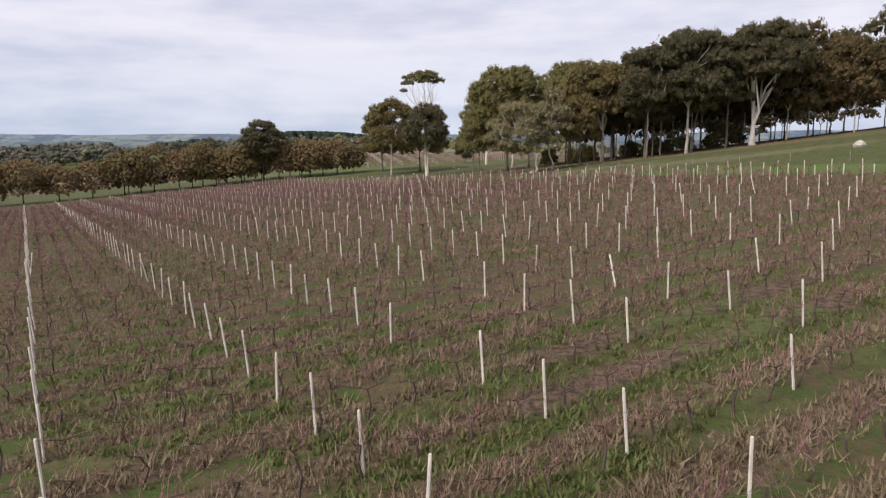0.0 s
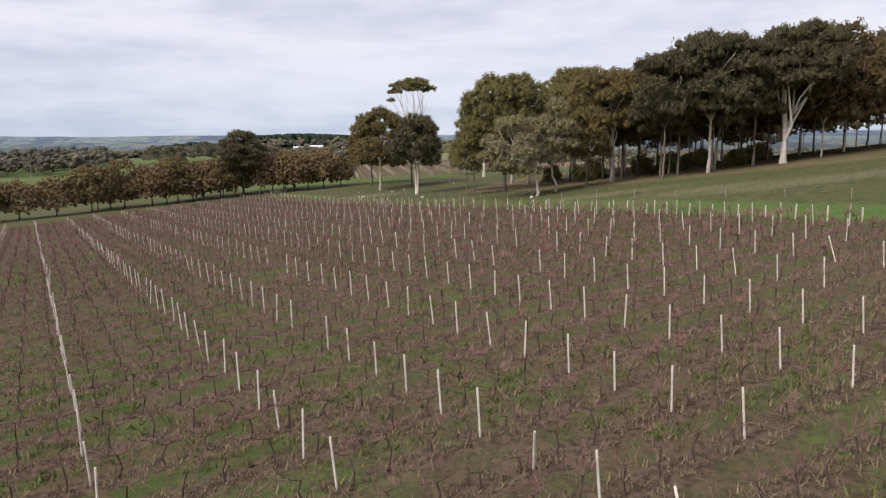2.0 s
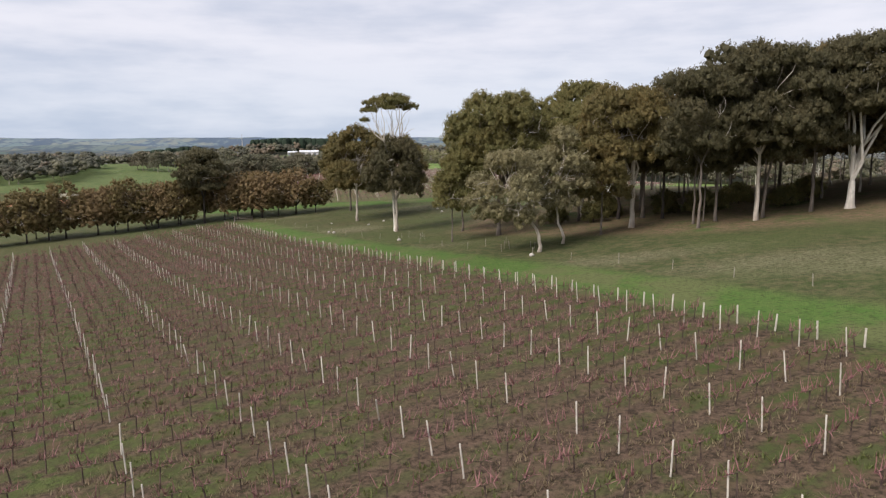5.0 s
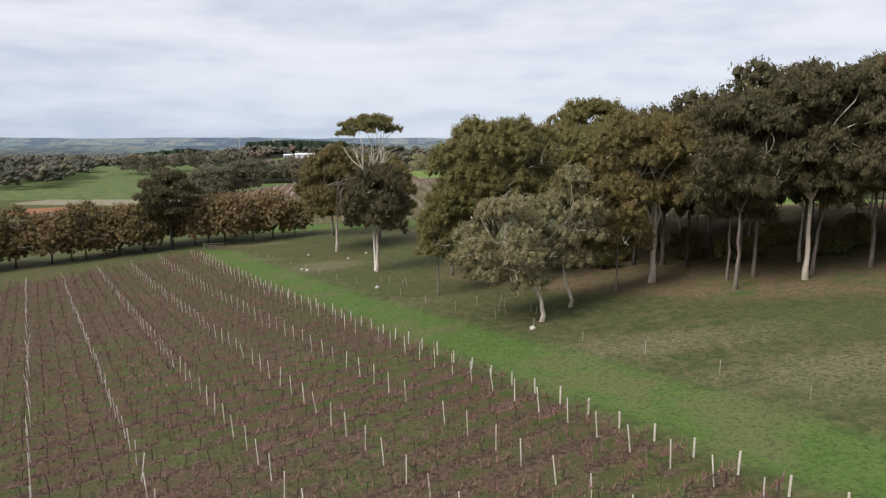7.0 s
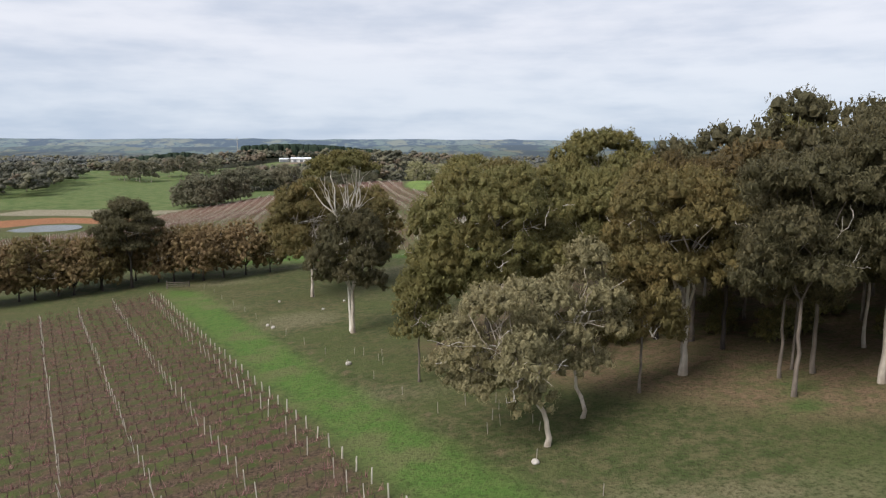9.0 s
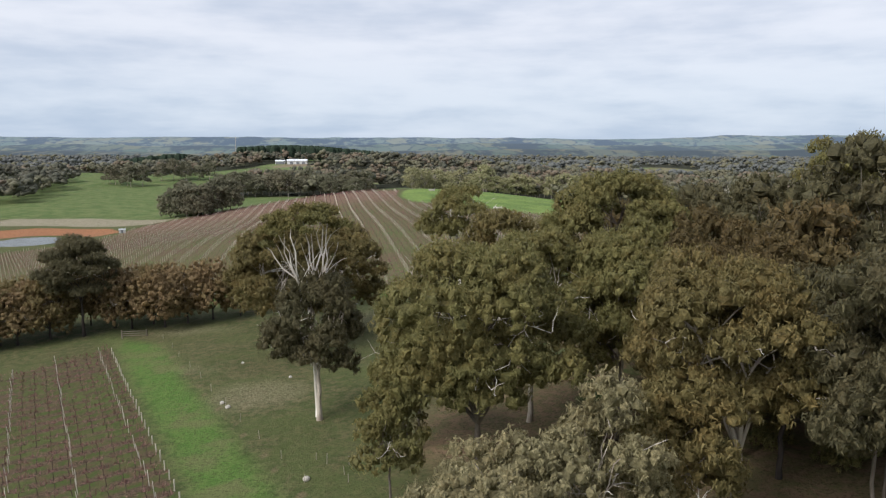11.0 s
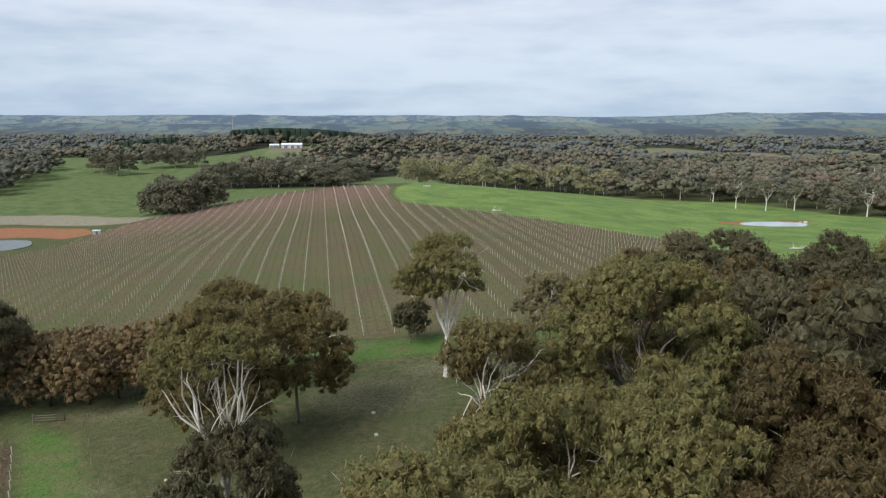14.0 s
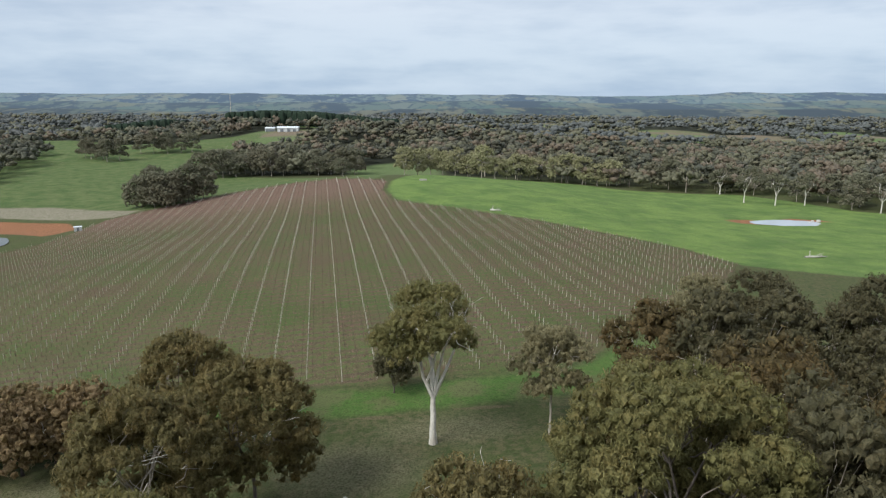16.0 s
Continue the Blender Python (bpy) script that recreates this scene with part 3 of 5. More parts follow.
def grow_tufts():
    """Dry and green grass between the near vines."""
    rng = np.random.default_rng(13)
    for name, mat, count, share in (("dry_grass", TUFT_DRY, 24000, 0.0), ("green_grass", TUFT_GREEN, 16000, 1.0)):
        b = Build()
        y = 9 + 95 * rng.random(count) ** 1.5
        x = 5 + (rng.random(count) * 2 - 1) * (0.66 * y + 4)
        u, v = uv(x, y)
        if share:
            v = np.round((v - PHASE) / ROW - 0.5) * ROW + ROW / 2 + PHASE + rng.normal(0, 0.42, count)
        else:
            v = np.round((v - PHASE) / ROW) * ROW + PHASE + rng.normal(0, 0.42, count)
        x, y = at_uv(u, v)
        patch = np.array([noise.noise(Vector((p * 0.11, q * 0.11, 3.0))) for p, q in zip(x, y)])
        keep = (inside(FIELD_ONE, x, y) > 0) & ((patch > -0.1) if share else (patch < 0.35))
        x, y = x[keep], y[keep]
        z = land(x, y)
        n = len(x)
        h = rng.uniform(0.10, 0.30, n) if share else rng.uniform(0.08, 0.32, n)
        for _ in range(4):
            turn = rng.uniform(0, 2 * math.pi, n)
            w = rng.uniform(0.012, 0.03, n) * (2.0 if share else 1.4)
            lx, ly = rng.normal(0, 0.45, n) * h, rng.normal(0, 0.45, n) * h
            ox, oy = rng.normal(0, 0.09, n), rng.normal(0, 0.09, n)
            a = np.stack([x + ox - np.cos(turn) * w, y + oy - np.sin(turn) * w, z - 0.02], 1)
            c = np.stack([x + ox + np.cos(turn) * w, y + oy + np.sin(turn) * w, z - 0.02], 1)
            d = np.stack([x + ox + lx, y + oy + ly, z + h], 1)
            verts = np.stack([a, c, d], 1).reshape(-1, 3)
            b.add(verts, np.arange(len(verts)).reshape(-1, 3).tolist())
        ob = new(name, b.mesh(name, mat))
        tagged(ob, "green grass between the vine rows" if share else "dry straw-coloured grass under the vine rows", "grass", kind="stuff")


plant_field_one()
plant_field_two()
grow_tufts()


# ---- trees ----
def ball(level):
    bm = bmesh.new()
    bmesh.ops.create_icosphere(bm, subdivisions=level, radius=1.0)
    verts = np.array([v.co[:] for v in bm.verts])
    faces = np.array([[v.index for v in f.verts] for f in bm.faces])
    bm.free()
    return verts, faces


SOLIDS = {1: ball(1), 2: ball(2)}


def bumps(d, centre):
    return 1 + 0.2 * np.sin(d[:, 0] * 4.1 + centre[0]) * np.sin(d[:, 1] * 3.7 + centre[1]) + 0.12 * np.sin(d[:, 2] * 7 + centre[2])


def puff(crown, rng, centre, rx, rz, count, size, low=-0.5, level=1, heart=0.66, under=0.6):
    """One umbrella clump of foliage: many drooping leaf sprays in small tufts about a dense heart."""
    scale, centre = np.array([rx, rx, rz]), np.asarray(centre, float)
    solid, faces = SOLIDS[level]
    turn = rng.uniform(0, 6.28)
    spun = solid @ np.array([[math.cos(turn), math.sin(turn), 0], [-math.sin(turn), math.cos(turn), 0], [0, 0, 1]])
    jag = rng.uniform(0.72, 1.1, len(spun))
    hull = spun * (heart * bumps(spun, centre) * jag)[:, None] * scale
    hull[:, 2] *= np.where(hull[:, 2] < 0, under, 1.0)
    crown.add(centre + hull, faces)
    if not count:
        return
    d = rng.normal(size=(count, 3))
    d /= np.linalg.norm(d, axis=1)[:, None]
    d[:, 2] = np.where(d[:, 2] < low, -d[:, 2] * 0.6, d[:, 2])
    tuft = 0.5 + 0.5 * np.sin(d[:, 0] * 11 + centre[1]) * np.sin(d[:, 1] * 10 + centre[2]) * np.cos(d[:, 2] * 9 + centre[0])
    k = (0.72 + 0.32 * tuft) * rng.uniform(0.78, 1.08, count)
    out = d * (k * bumps(d, centre))[:, None] * scale
    out[:, 2] *= np.where(out[:, 2] < 0, under * 1.15, 1.0)
    facing = d * np.array([1, 1, 1.3]) + rng.normal(0, 0.36, (count, 3))
    length = rng.uniform(0.7, 1.5, count) * size * 1.25
    crown.sprays(centre + out, facing, length, length * rng.uniform(0.36, 0.55, count), rng, 1.0)


def dome(crown, rng, centre, rx, rz, leaves, size, low=-0.12, rich=1.0):
    """A cauliflower head of foliage: a dense heart under many small rounded bunches of hanging leaves."""
    centre, scale = np.asarray(centre, float), np.array([rx, rx, rz])
    puff(crown, rng, centre, rx, rz, 0, size, heart=0.46, under=0.5)
    n = int(np.clip((7.5 * rx ** 1.45 + 8) * rich, 6, 52))
    k = np.arange(n) + 0.5
    z = 1 - (1 - low) * k / n
    q = 2.399963 * k + rng.uniform(0, 6.28)
    ring = np.sqrt(1 - z * z)
    d = np.stack([np.cos(q) * ring, np.sin(q) * ring, z], 1) + rng.normal(0, 0.13, (n, 3))
    d /= np.linalg.norm(d, axis=1)[:, None]
    at = centre + d * scale * rng.uniform(0.7, 0.95, n)[:, None]
    br = rx * rng.uniform(0.24, 0.46, n) * min(1.0, (15 / n) ** 0.45 * 1.1)
    solid, faces = SOLIDS[1]
    for c, r in zip(at, br):
        hull = solid * (r * rng.uniform(0.3, 0.78, (len(solid), 1)))
        hull[:, 2] *= np.where(hull[:, 2] < 0, 1.3, 0.8)
        crown.add(c + hull, faces)
    if leaves < 1:
        return
    m = n * leaves
    which = np.repeat(np.arange(n), leaves)
    e = rng.normal(size=(m, 3)) * 0.8 + d[which] * 0.75
    e[:, 2] += 0.1
    e /= np.linalg.norm(e, axis=1)[:, None]
    r = br[which]
    pos = at[which] + e * (r * rng.uniform(0.5, 1.25, m))[:, None] * np.array([1, 1, 0.88])
    facing = e + rng.normal(0, 0.6, (m, 3))
    length = rng.uniform(0.7, 1.6, m) * size * 1.28
    crown.sprays(pos, facing, length, length * rng.uniform(0.22, 0.36, m), rng, 1.7)


def limb(build, rng, a, b, r0, r1, sides=5, sag=0.12, steps=5):
    """A bent, tapering limb. Returns two places on it."""
    a, b = np.array(a, float), np.array(b, float)
    span = np.linalg.norm(b - a)
    c1 = a + (b - a) * 0.33 + rng.normal(0, sag * span * 0.7, 3) + np.array((0, 0, sag * span * 0.5))
    c2 = a + (b - a) * 0.68 + rng.normal(0, sag * span * 0.7, 3)
    k = np.linspace(0, 1, steps)[:, None]
    line = a * (1 - k) ** 3 + 3 * c1 * k * (1 - k) ** 2 + 3 * c2 * k * k * (1 - k) + b * k ** 3
    line[1:-1] += rng.normal(0, 0.025 * span, (steps - 2, 3))
    build.tube(line, r0 + (r1 - r0) * np.linspace(0, 1, steps) ** 0.7, sides, False)
    return Vector(line[steps // 3]), Vector(line[(2 * steps) // 3])


def tree(name, label, category, x, y, height, radius, bark, leaf, seed, fork=0.35, bottom=0.4, lean=(0.0, 0.0), trunk=0.3, clumps=24,
         leaves=150, size=0.27, flat=0.92, sparse=0.0, group="", dead=0, centre=(0.0, 0.0), top_heavy=0.0, crook=0.12, even=0.0, dead_low=-0.45, rich=1.0, skirt=-0.25):
    """A tree with a tapered trunk, limbs that carry each clump of a domed crown, and some bare branches."""
    rng = np.random.default_rng(seed)
    wood, crown, bare = Build(), Build(), []
    z = land1(x, y)
    root = tagged(new(name), label, category, group)
    root.location = (x, y, z)
    hf = height * fork
    fx, fy = lean[0] * hf, lean[1] * hf
    head = Vector((fx, fy, hf))
    bend = crook * hf * 0.06
    line = [(0, 0, -0.4), (0, 0, 0.05)]
    for k in (0.14, 0.3, 0.46, 0.62, 0.8):
        line.append((fx * k * k * 1.1 + rng.normal(0, bend), fy * k + rng.normal(0, bend), hf * k))
    wood.tube(line + [tuple(head)], trunk * np.array((1.25, 1.05, 0.86, 0.76, 0.7, 0.66, 0.62, 0.56)), 9, False)
    cx, cy = lean[0] * height * 0.6 + centre[0], lean[1] * height * 0.6 + centre[1]
    zb = height * bottom
    rz = (height - zb) / 2
    cz = zb + rz
    spots, many = [], max(7, int(clumps * 0.75))
    for k in range(many):
        q = 2.399963 * k + rng.normal(0, 0.25)
        w = (k + 0.5) / many
        up = 1 - 1.72 * w + top_heavy * (1 - w)
        up = max(-0.6, min(0.97, up + rng.normal(0, 0.08)))
        wild = 1 - even
        bay = 1 + wild * (0.12 * math.sin(3 * q + seed) + 0.08 * math.sin(5 * q + 2 * seed + 3 * up))
        ring = math.sqrt(max(0.0, 1 - up * up)) * (1 - rng.uniform(-0.02, 0.26) * wild) * bay
        spots.append((cx + math.cos(q) * ring * radius * 0.84, cy + math.sin(q) * ring * radius * 0.84, cz + up * rz * 0.86 * (1 + 0.08 * wild * math.sin(2 * q + seed))))
    limbs = max(4, clumps // 5)
    arms = []
    for k in range(limbs):
        q = 2 * math.pi * k / limbs + rng.normal(0, 0.3)
        s = rng.uniform(0.35, 0.6)
        end = Vector((cx + math.cos(q) * radius * s, cy + math.sin(q) * radius * s, cz + rz * rng.uniform(-0.2, 0.35)))
        m1, m2 = limb(wood, rng, head, end, trunk * rng.uniform(0.34, 0.5), trunk * 0.16, 6, 0.16)
        arms.append((m1, m2, end))
    for s in spots:
        near = min(arms, key=lambda a: (Vector(s) - a[1]).length)
        limb(wood, rng, near[1] if rng.random() < 0.6 else near[2], s, trunk * 0.2, 0.03, 4, 0.14)
        if rng.random() < sparse:
            continue
        pr = radius * rng.uniform(0.31, 0.5) * (15 / many) ** 0.4
        dome(crown, rng, s, pr, pr * flat * rng.uniform(0.72, 0.98), int(leaves * 0.23 + 0.5), size, skirt, rich)
    for k in range(int(dead * 1.5 + 0.5)):
        near = arms[rng.integers(len(arms))]
        q, up = rng.uniform(0, 2 * math.pi), rng.uniform(dead_low, max(0.6, dead_low + 0.7))
        ring = math.sqrt(1 - up * up)
        tip = (cx + math.cos(q) * ring * radius * 0.99, cy + math.sin(q) * ring * radius * 0.99, cz + up * rz * 0.99)
        branch = Build()
        m1, m2 = limb(branch, rng, near[1], tip, 0.045 + trunk * 0.07, 0.015, 4, 0.13, 8)
        bare.append(branch)
        for start, reach in ((m2, 0.24), (tip, 0.12), (m1, 0.18), (m2, 0.14)):
            t2 = Vector(start) + Vector(rng.normal(0, radius * reach * 0.6, 3)) + Vector((math.cos(q), math.sin(q), 0.8)) * radius * reach * 0.6
            limb(branch, rng, start, t2, 0.032, 0.01, 3, 0.16, 4)
    part("trunk", wood, bark, root, smooth_shade=True)
    if crown.n:
        part("crown", crown, leaf, root)
    for branch in bare:
        part("bare_branch", branch, DEADWOOD, root, "bleached dead branch")
    return root


# ---- the gums along the lane ----
def gum(x, y, top, radius, seed, leaf=LEAF_OLIVE, bark=BARK_PALE, label="", **more):
    """A eucalypt by the height of its top above the datum."""
    tone = {LEAF_OLIVE.name: "olive-green", LEAF_BROWN.name: "bronze-green", LEAF_DARK.name: "dark", LEAF_GREY.name: "grey-green", LEAF_BRONZE_SHADED.name: "shade-darkened bronze"}[leaf.name]
    bole = {BARK_PALE.name: "pale smooth trunk", BARK_WHITE.name: "white trunk", BARK_GREY.name: "grey-brown trunk", BARK_DARK.name: "dark rough trunk"}[bark.name]
    return tree("gum_tree", label or f"tall gum tree with {tone} clumped crown and {bole}", "tree", x, y, top - land1(x, y), radius, bark, leaf, seed, **more)


gum(-13.0, 186.3, 18.2, 6.6, 101, LEAF_BROWN, BARK_PALE, "spreading gum tree with straight white trunk beside the lane", fork=0.36, bottom=0.16, trunk=0.32, clumps=38, dead=4, even=0.6, skirt=-0.35)
gum(-6.0, 197.0, 16.6, 6.4, 102, LEAF_BROWN, BARK_GREY, fork=0.3, bottom=0.12, clumps=36, dead=3, even=0.6, skirt=-0.35)
gum(-17.5, 209.5, 15.6, 6.2, 103, LEAF_BROWN, BARK_GREY, fork=0.3, bottom=0.14, clumps=38, even=0.6, skirt=-0.35)
gum(-2.9, 160.2, 15.2, 5.0, 104, LEAF_DARK, BARK_PALE, "gum with pale trunk and dark lower crown of dense leaves", fork=0.36, bottom=0.3, trunk=0.34, clumps=26, dead=5)


def tall_top():
    """The high umbrella that rises out of the dark gum on long bare limbs."""
    rng = np.random.default_rng(105)
    wood, crown = Build(), Build()
    x, y = -3.6, 161.0
    z = land1(x, y)
    root = tagged(new("gum_tree"), "tall slender gum with long bare white limbs and flat umbrella crown", "tree")
    root.location = (x, y, z)
    wood.tube([(0.3, 0.3, -0.4), (0.3, 0.3, 1), (0.1, 0.4, 6), (0, 0.2, 10)], [0.28, 0.22, 0.18, 0.15], 8, False)
    for bx, by, tips in ((-1.3, -0.5, ((-4.6, 0.2, 19.2), (-3.6, 0.6, 21.0), (-2.2, -0.8, 22.4), (-1.5, -1.6, 21.6))), (0.3, 0.7, ((-0.8, 0.8, 22.8), (0.2, 1.8, 21.8), (0.9, 0.3, 23.0))),
                         (1.4, -0.3, ((2.0, 0.9, 22.6), (3.4, 0.0, 21.4), (1.6, -1.4, 22.0)))):
        knot = (bx, by, rng.uniform(14.5, 16))
        limb(wood, rng, (0, 0.2, 9.8), knot, 0.17, 0.12, 6, 0.14)
        for _ in range(5):
            twig = (bx + rng.normal(0, 1.5), by + rng.normal(0, 1.0), rng.uniform(17.5, 20.5))
            limb(wood, rng, (bx * 0.8, by * 0.8, rng.uniform(13.0, 15.5)), twig, 0.055, 0.018, 4, 0.16)
        for dx, dy, dz in tips:
            limb(wood, rng, knot, (dx, dy, dz - 0.4), 0.1, 0.035, 5, 0.18)
            high = dz > 20
            dome(crown, rng, (dx, dy, dz - 0.3), 1.2 if high else 0.8, 0.65 if high else 0.45, 26, 0.2)
    for k in range(26):
        q, s = 2.399963 * k, math.sqrt((k + 0.5) / 26)
        at = (-0.6 + math.cos(q) * s * 4.3 + rng.normal(0, 0.25), math.sin(q) * s * 2.8 + rng.normal(0, 0.25), 22.6 - 1.9 * s * s + rng.normal(0, 0.35))
        if rng.random() < 0.82:
            dome(crown, rng, at, rng.uniform(0.6, 0.95), rng.uniform(0.35, 0.55), 24, 0.2)
    part("trunk", wood, BARK_WHITE, root, smooth_shade=True)
    part("crown", crown, LEAF_OLIVE, root)


tall_top()
# the two leaning gums in front of the wood
gum(16.4, 119.9, 14.6, 4.8, 106, LEAF_GREY, BARK_PALE, "leaning white-trunked gum with crooked limbs and thin pale crown", fork=0.34, bottom=0.06, lean=(-0.3, 0.1), trunk=0.25, crook=0.7,
    clumps=34, leaves=120, size=0.25, dead=7, sparse=0.32, centre=(-1.2, 0.5))
gum(19.8, 124.4, 16.0, 3.8, 107, LEAF_GREY, BARK_PALE, "slim white-trunked gum leaning back with open grey crown", fork=0.4, bottom=0.14, lean=(-0.2, 0.06), trunk=0.2, crook=0.7,
    clumps=26, leaves=110, size=0.25, dead=4, sparse=0.3, centre=(0.9, 0))
gum(8.2, 150.5, 13.5, 4.2, 108, LEAF_OLIVE, BARK_GREY, fork=0.35, bottom=0.3, trunk=0.2, clumps=18, dead=2)
gum(6.5, 137.5, 12.0, 2.6, 132, LEAF_OLIVE, BARK_GREY, fork=0.4, bottom=0.26, trunk=0.14, clumps=12, leaves=110, dead=1)
gum(13.2, 140.6, 21.6, 8.2, 109, LEAF_OLIVE, BARK_GREY, "broad domed gum with olive crown at the edge of the wood", fork=0.3, bottom=0.32, trunk=0.4, clumps=46, leaves=160, size=0.24, dead=7)
gum(30.0, 131.9, 21.8, 6.4, 110, LEAF_BROWN, BARK_PALE, "gum with bronze crown and thick pale bole", fork=0.3, bottom=0.34, trunk=0.42, clumps=36, leaves=155, size=0.24, dead=6, centre=(-1.2, 1.5))
gum(25.3, 128.6, 14.4, 3.4, 133, LEAF_BROWN, BARK_GREY, fork=0.45, bottom=0.26, trunk=0.16, clumps=14, leaves=120, dead=2)
gum(16.9, 167.4, 22.3, 4.6, 111, LEAF_BROWN, BARK_PALE, "half-dead gum with bleached bare limbs over a bronze crown", fork=0.4, bottom=0.3, trunk=0.34, clumps=20, leaves=130, dead=9, sparse=0.2, dead_low=0.28)
gum(31.0, 172.5, 26.0, 9.2, 112, LEAF_OLIVE, BARK_GREY, "great domed gum with dense olive-bronze crown", fork=0.25, bottom=0.12, trunk=0.5, clumps=80, leaves=140, size=0.24, dead=1, even=0.9, skirt=-0.4)
gum(19.0, 154.6, 21.4, 5.6, 113, LEAF_OLIVE, BARK_PALE, fork=0.4, bottom=0.26, trunk=0.32, clumps=30, leaves=150, size=0.24, dead=6)
gum(27.6, 153.6, 22.0, 6.0, 114, LEAF_OLIVE, BARK_PALE, fork=0.4, bottom=0.26, trunk=0.34, clumps=32, leaves=150, size=0.24, dead=5)
gum(34.2, 142.2, 21.6, 5.8, 115, LEAF_BRONZE_SHADED, BARK_GREY, fork=0.35, bottom=0.35, trunk=0.34, clumps=30, leaves=150, size=0.24, dead=6)
gum(37.5, 155.2, 22.4, 6.2, 116, LEAF_BRONZE_SHADED, BARK_GREY, fork=0.35, bottom=0.35, trunk=0.34, clumps=30, leaves=150, dead=6)
gum(13.2, 210.5, 21.6, 7.2, 117, LEAF_OLIVE, BARK_WHITE, "upright gum with bright white forked trunk and open olive crown", fork=0.3, bottom=0.5, trunk=0.56, clumps=30, leaves=130, dead=5, sparse=0.42, flat=0.55)
gum(28.2, 211.5, 16.6, 4.6, 118, LEAF_GREY, BARK_PALE, fork=0.45, bottom=0.26, trunk=0.2, clumps=20, leaves=130, dead=2)
tree("shrub", "round bushy shrub with bare pinkish stems beside the second vineyard", "shrub", 7.0, 226.6, 7.2, 3.0, BARK_GREY, LEAF_DARK, 119, fork=0.12, bottom=0.08, trunk=0.16, clumps=16, leaves=110, flat=0.9)
# the front rank of the wood
gum(36.9, 128.6, 19.5, 4.2, 120, LEAF_DARK, BARK_GREY, fork=0.45, bottom=0.30, trunk=0.18, clumps=20, dead=4)
gum(38.8, 130.4, 18.0, 3.6, 121, LEAF_DARK, BARK_GREY, fork=0.5, bottom=0.30, trunk=0.14, clumps=16, dead=3)
gum(39.8, 128.9, 23.5, 5.6, 122, LEAF_DARK, BARK_GREY, fork=0.4, bottom=0.26, trunk=0.24, clumps=28, dead=7)
gum(43.2, 125.0, 26.2, 7.0, 123, LEAF_DARK, BARK_PALE, "tall dark-crowned gum with twin pale trunks", fork=0.38, bottom=0.30, trunk=0.32, clumps=40, dead=9)
gum(44.6, 126.4, 22.0, 4.6, 124, LEAF_DARK, BARK_GREY, fork=0.42, bottom=0.30, trunk=0.24, clumps=22, dead=4, lean=(0.1, 0))
gum(54.8, 125.6, 27.6, 8.2, 125, LEAF_DARK, BARK_WHITE, "huge white-limbed gum with spreading open crown", fork=0.16, bottom=0.46, trunk=0.62, clumps=46, leaves=150, dead=3, sparse=0.1, flat=0.7, centre=(1.5, 0))
gum(31.2, 144.2, 19.0, 5.0, 126, LEAF_BRONZE_SHADED, BARK_DARK, fork=0.42, bottom=0.26, trunk=0.3, clumps=22, dead=3)
gum(35.9, 138.2, 20.0, 4.8, 127, LEAF_DARK, BARK_DARK, fork=0.45, bottom=0.26, trunk=0.26, clumps=22, dead=3)
gum(26.0, 148.0, 20.0, 4.6, 128, LEAF_OLIVE, BARK_GREY, fork=0.45, bottom=0.26, trunk=0.24, clumps=20, dead=3)
gum(61.4, 179.5, 29.6, 5.0, 134, LEAF_OLIVE, BARK_PALE, 'very tall gum with flat open crown above the wood', fork=0.55, bottom=0.62, trunk=0.3, clumps=20, leaves=110, dead=6)
gum(36.0, 124.2, 23.6, 5.0, 135, LEAF_DARK, BARK_GREY, fork=0.4, bottom=0.30, trunk=0.22, clumps=24, dead=4)
gum(50.8, 127.0, 25.6, 5.6, 136, LEAF_DARK, BARK_GREY, fork=0.38, bottom=0.28, trunk=0.26, clumps=28, dead=5)
gum(49.5, 219.5, 20.0, 4.6, 129, LEAF_GREY, BARK_PALE, fork=0.35, bottom=0.3, clumps=22, dead=3)
gum(58.0, 221.0, 20.6, 5.4, 130, LEAF_DARK, BARK_GREY, fork=0.35, bottom=0.3, clumps=22, dead=3)
gum(73.0, 217.5, 20.4, 5.8, 131, LEAF_DARK, BARK_GREY, fork=0.35, bottom=0.3, clumps=22, dead=3)


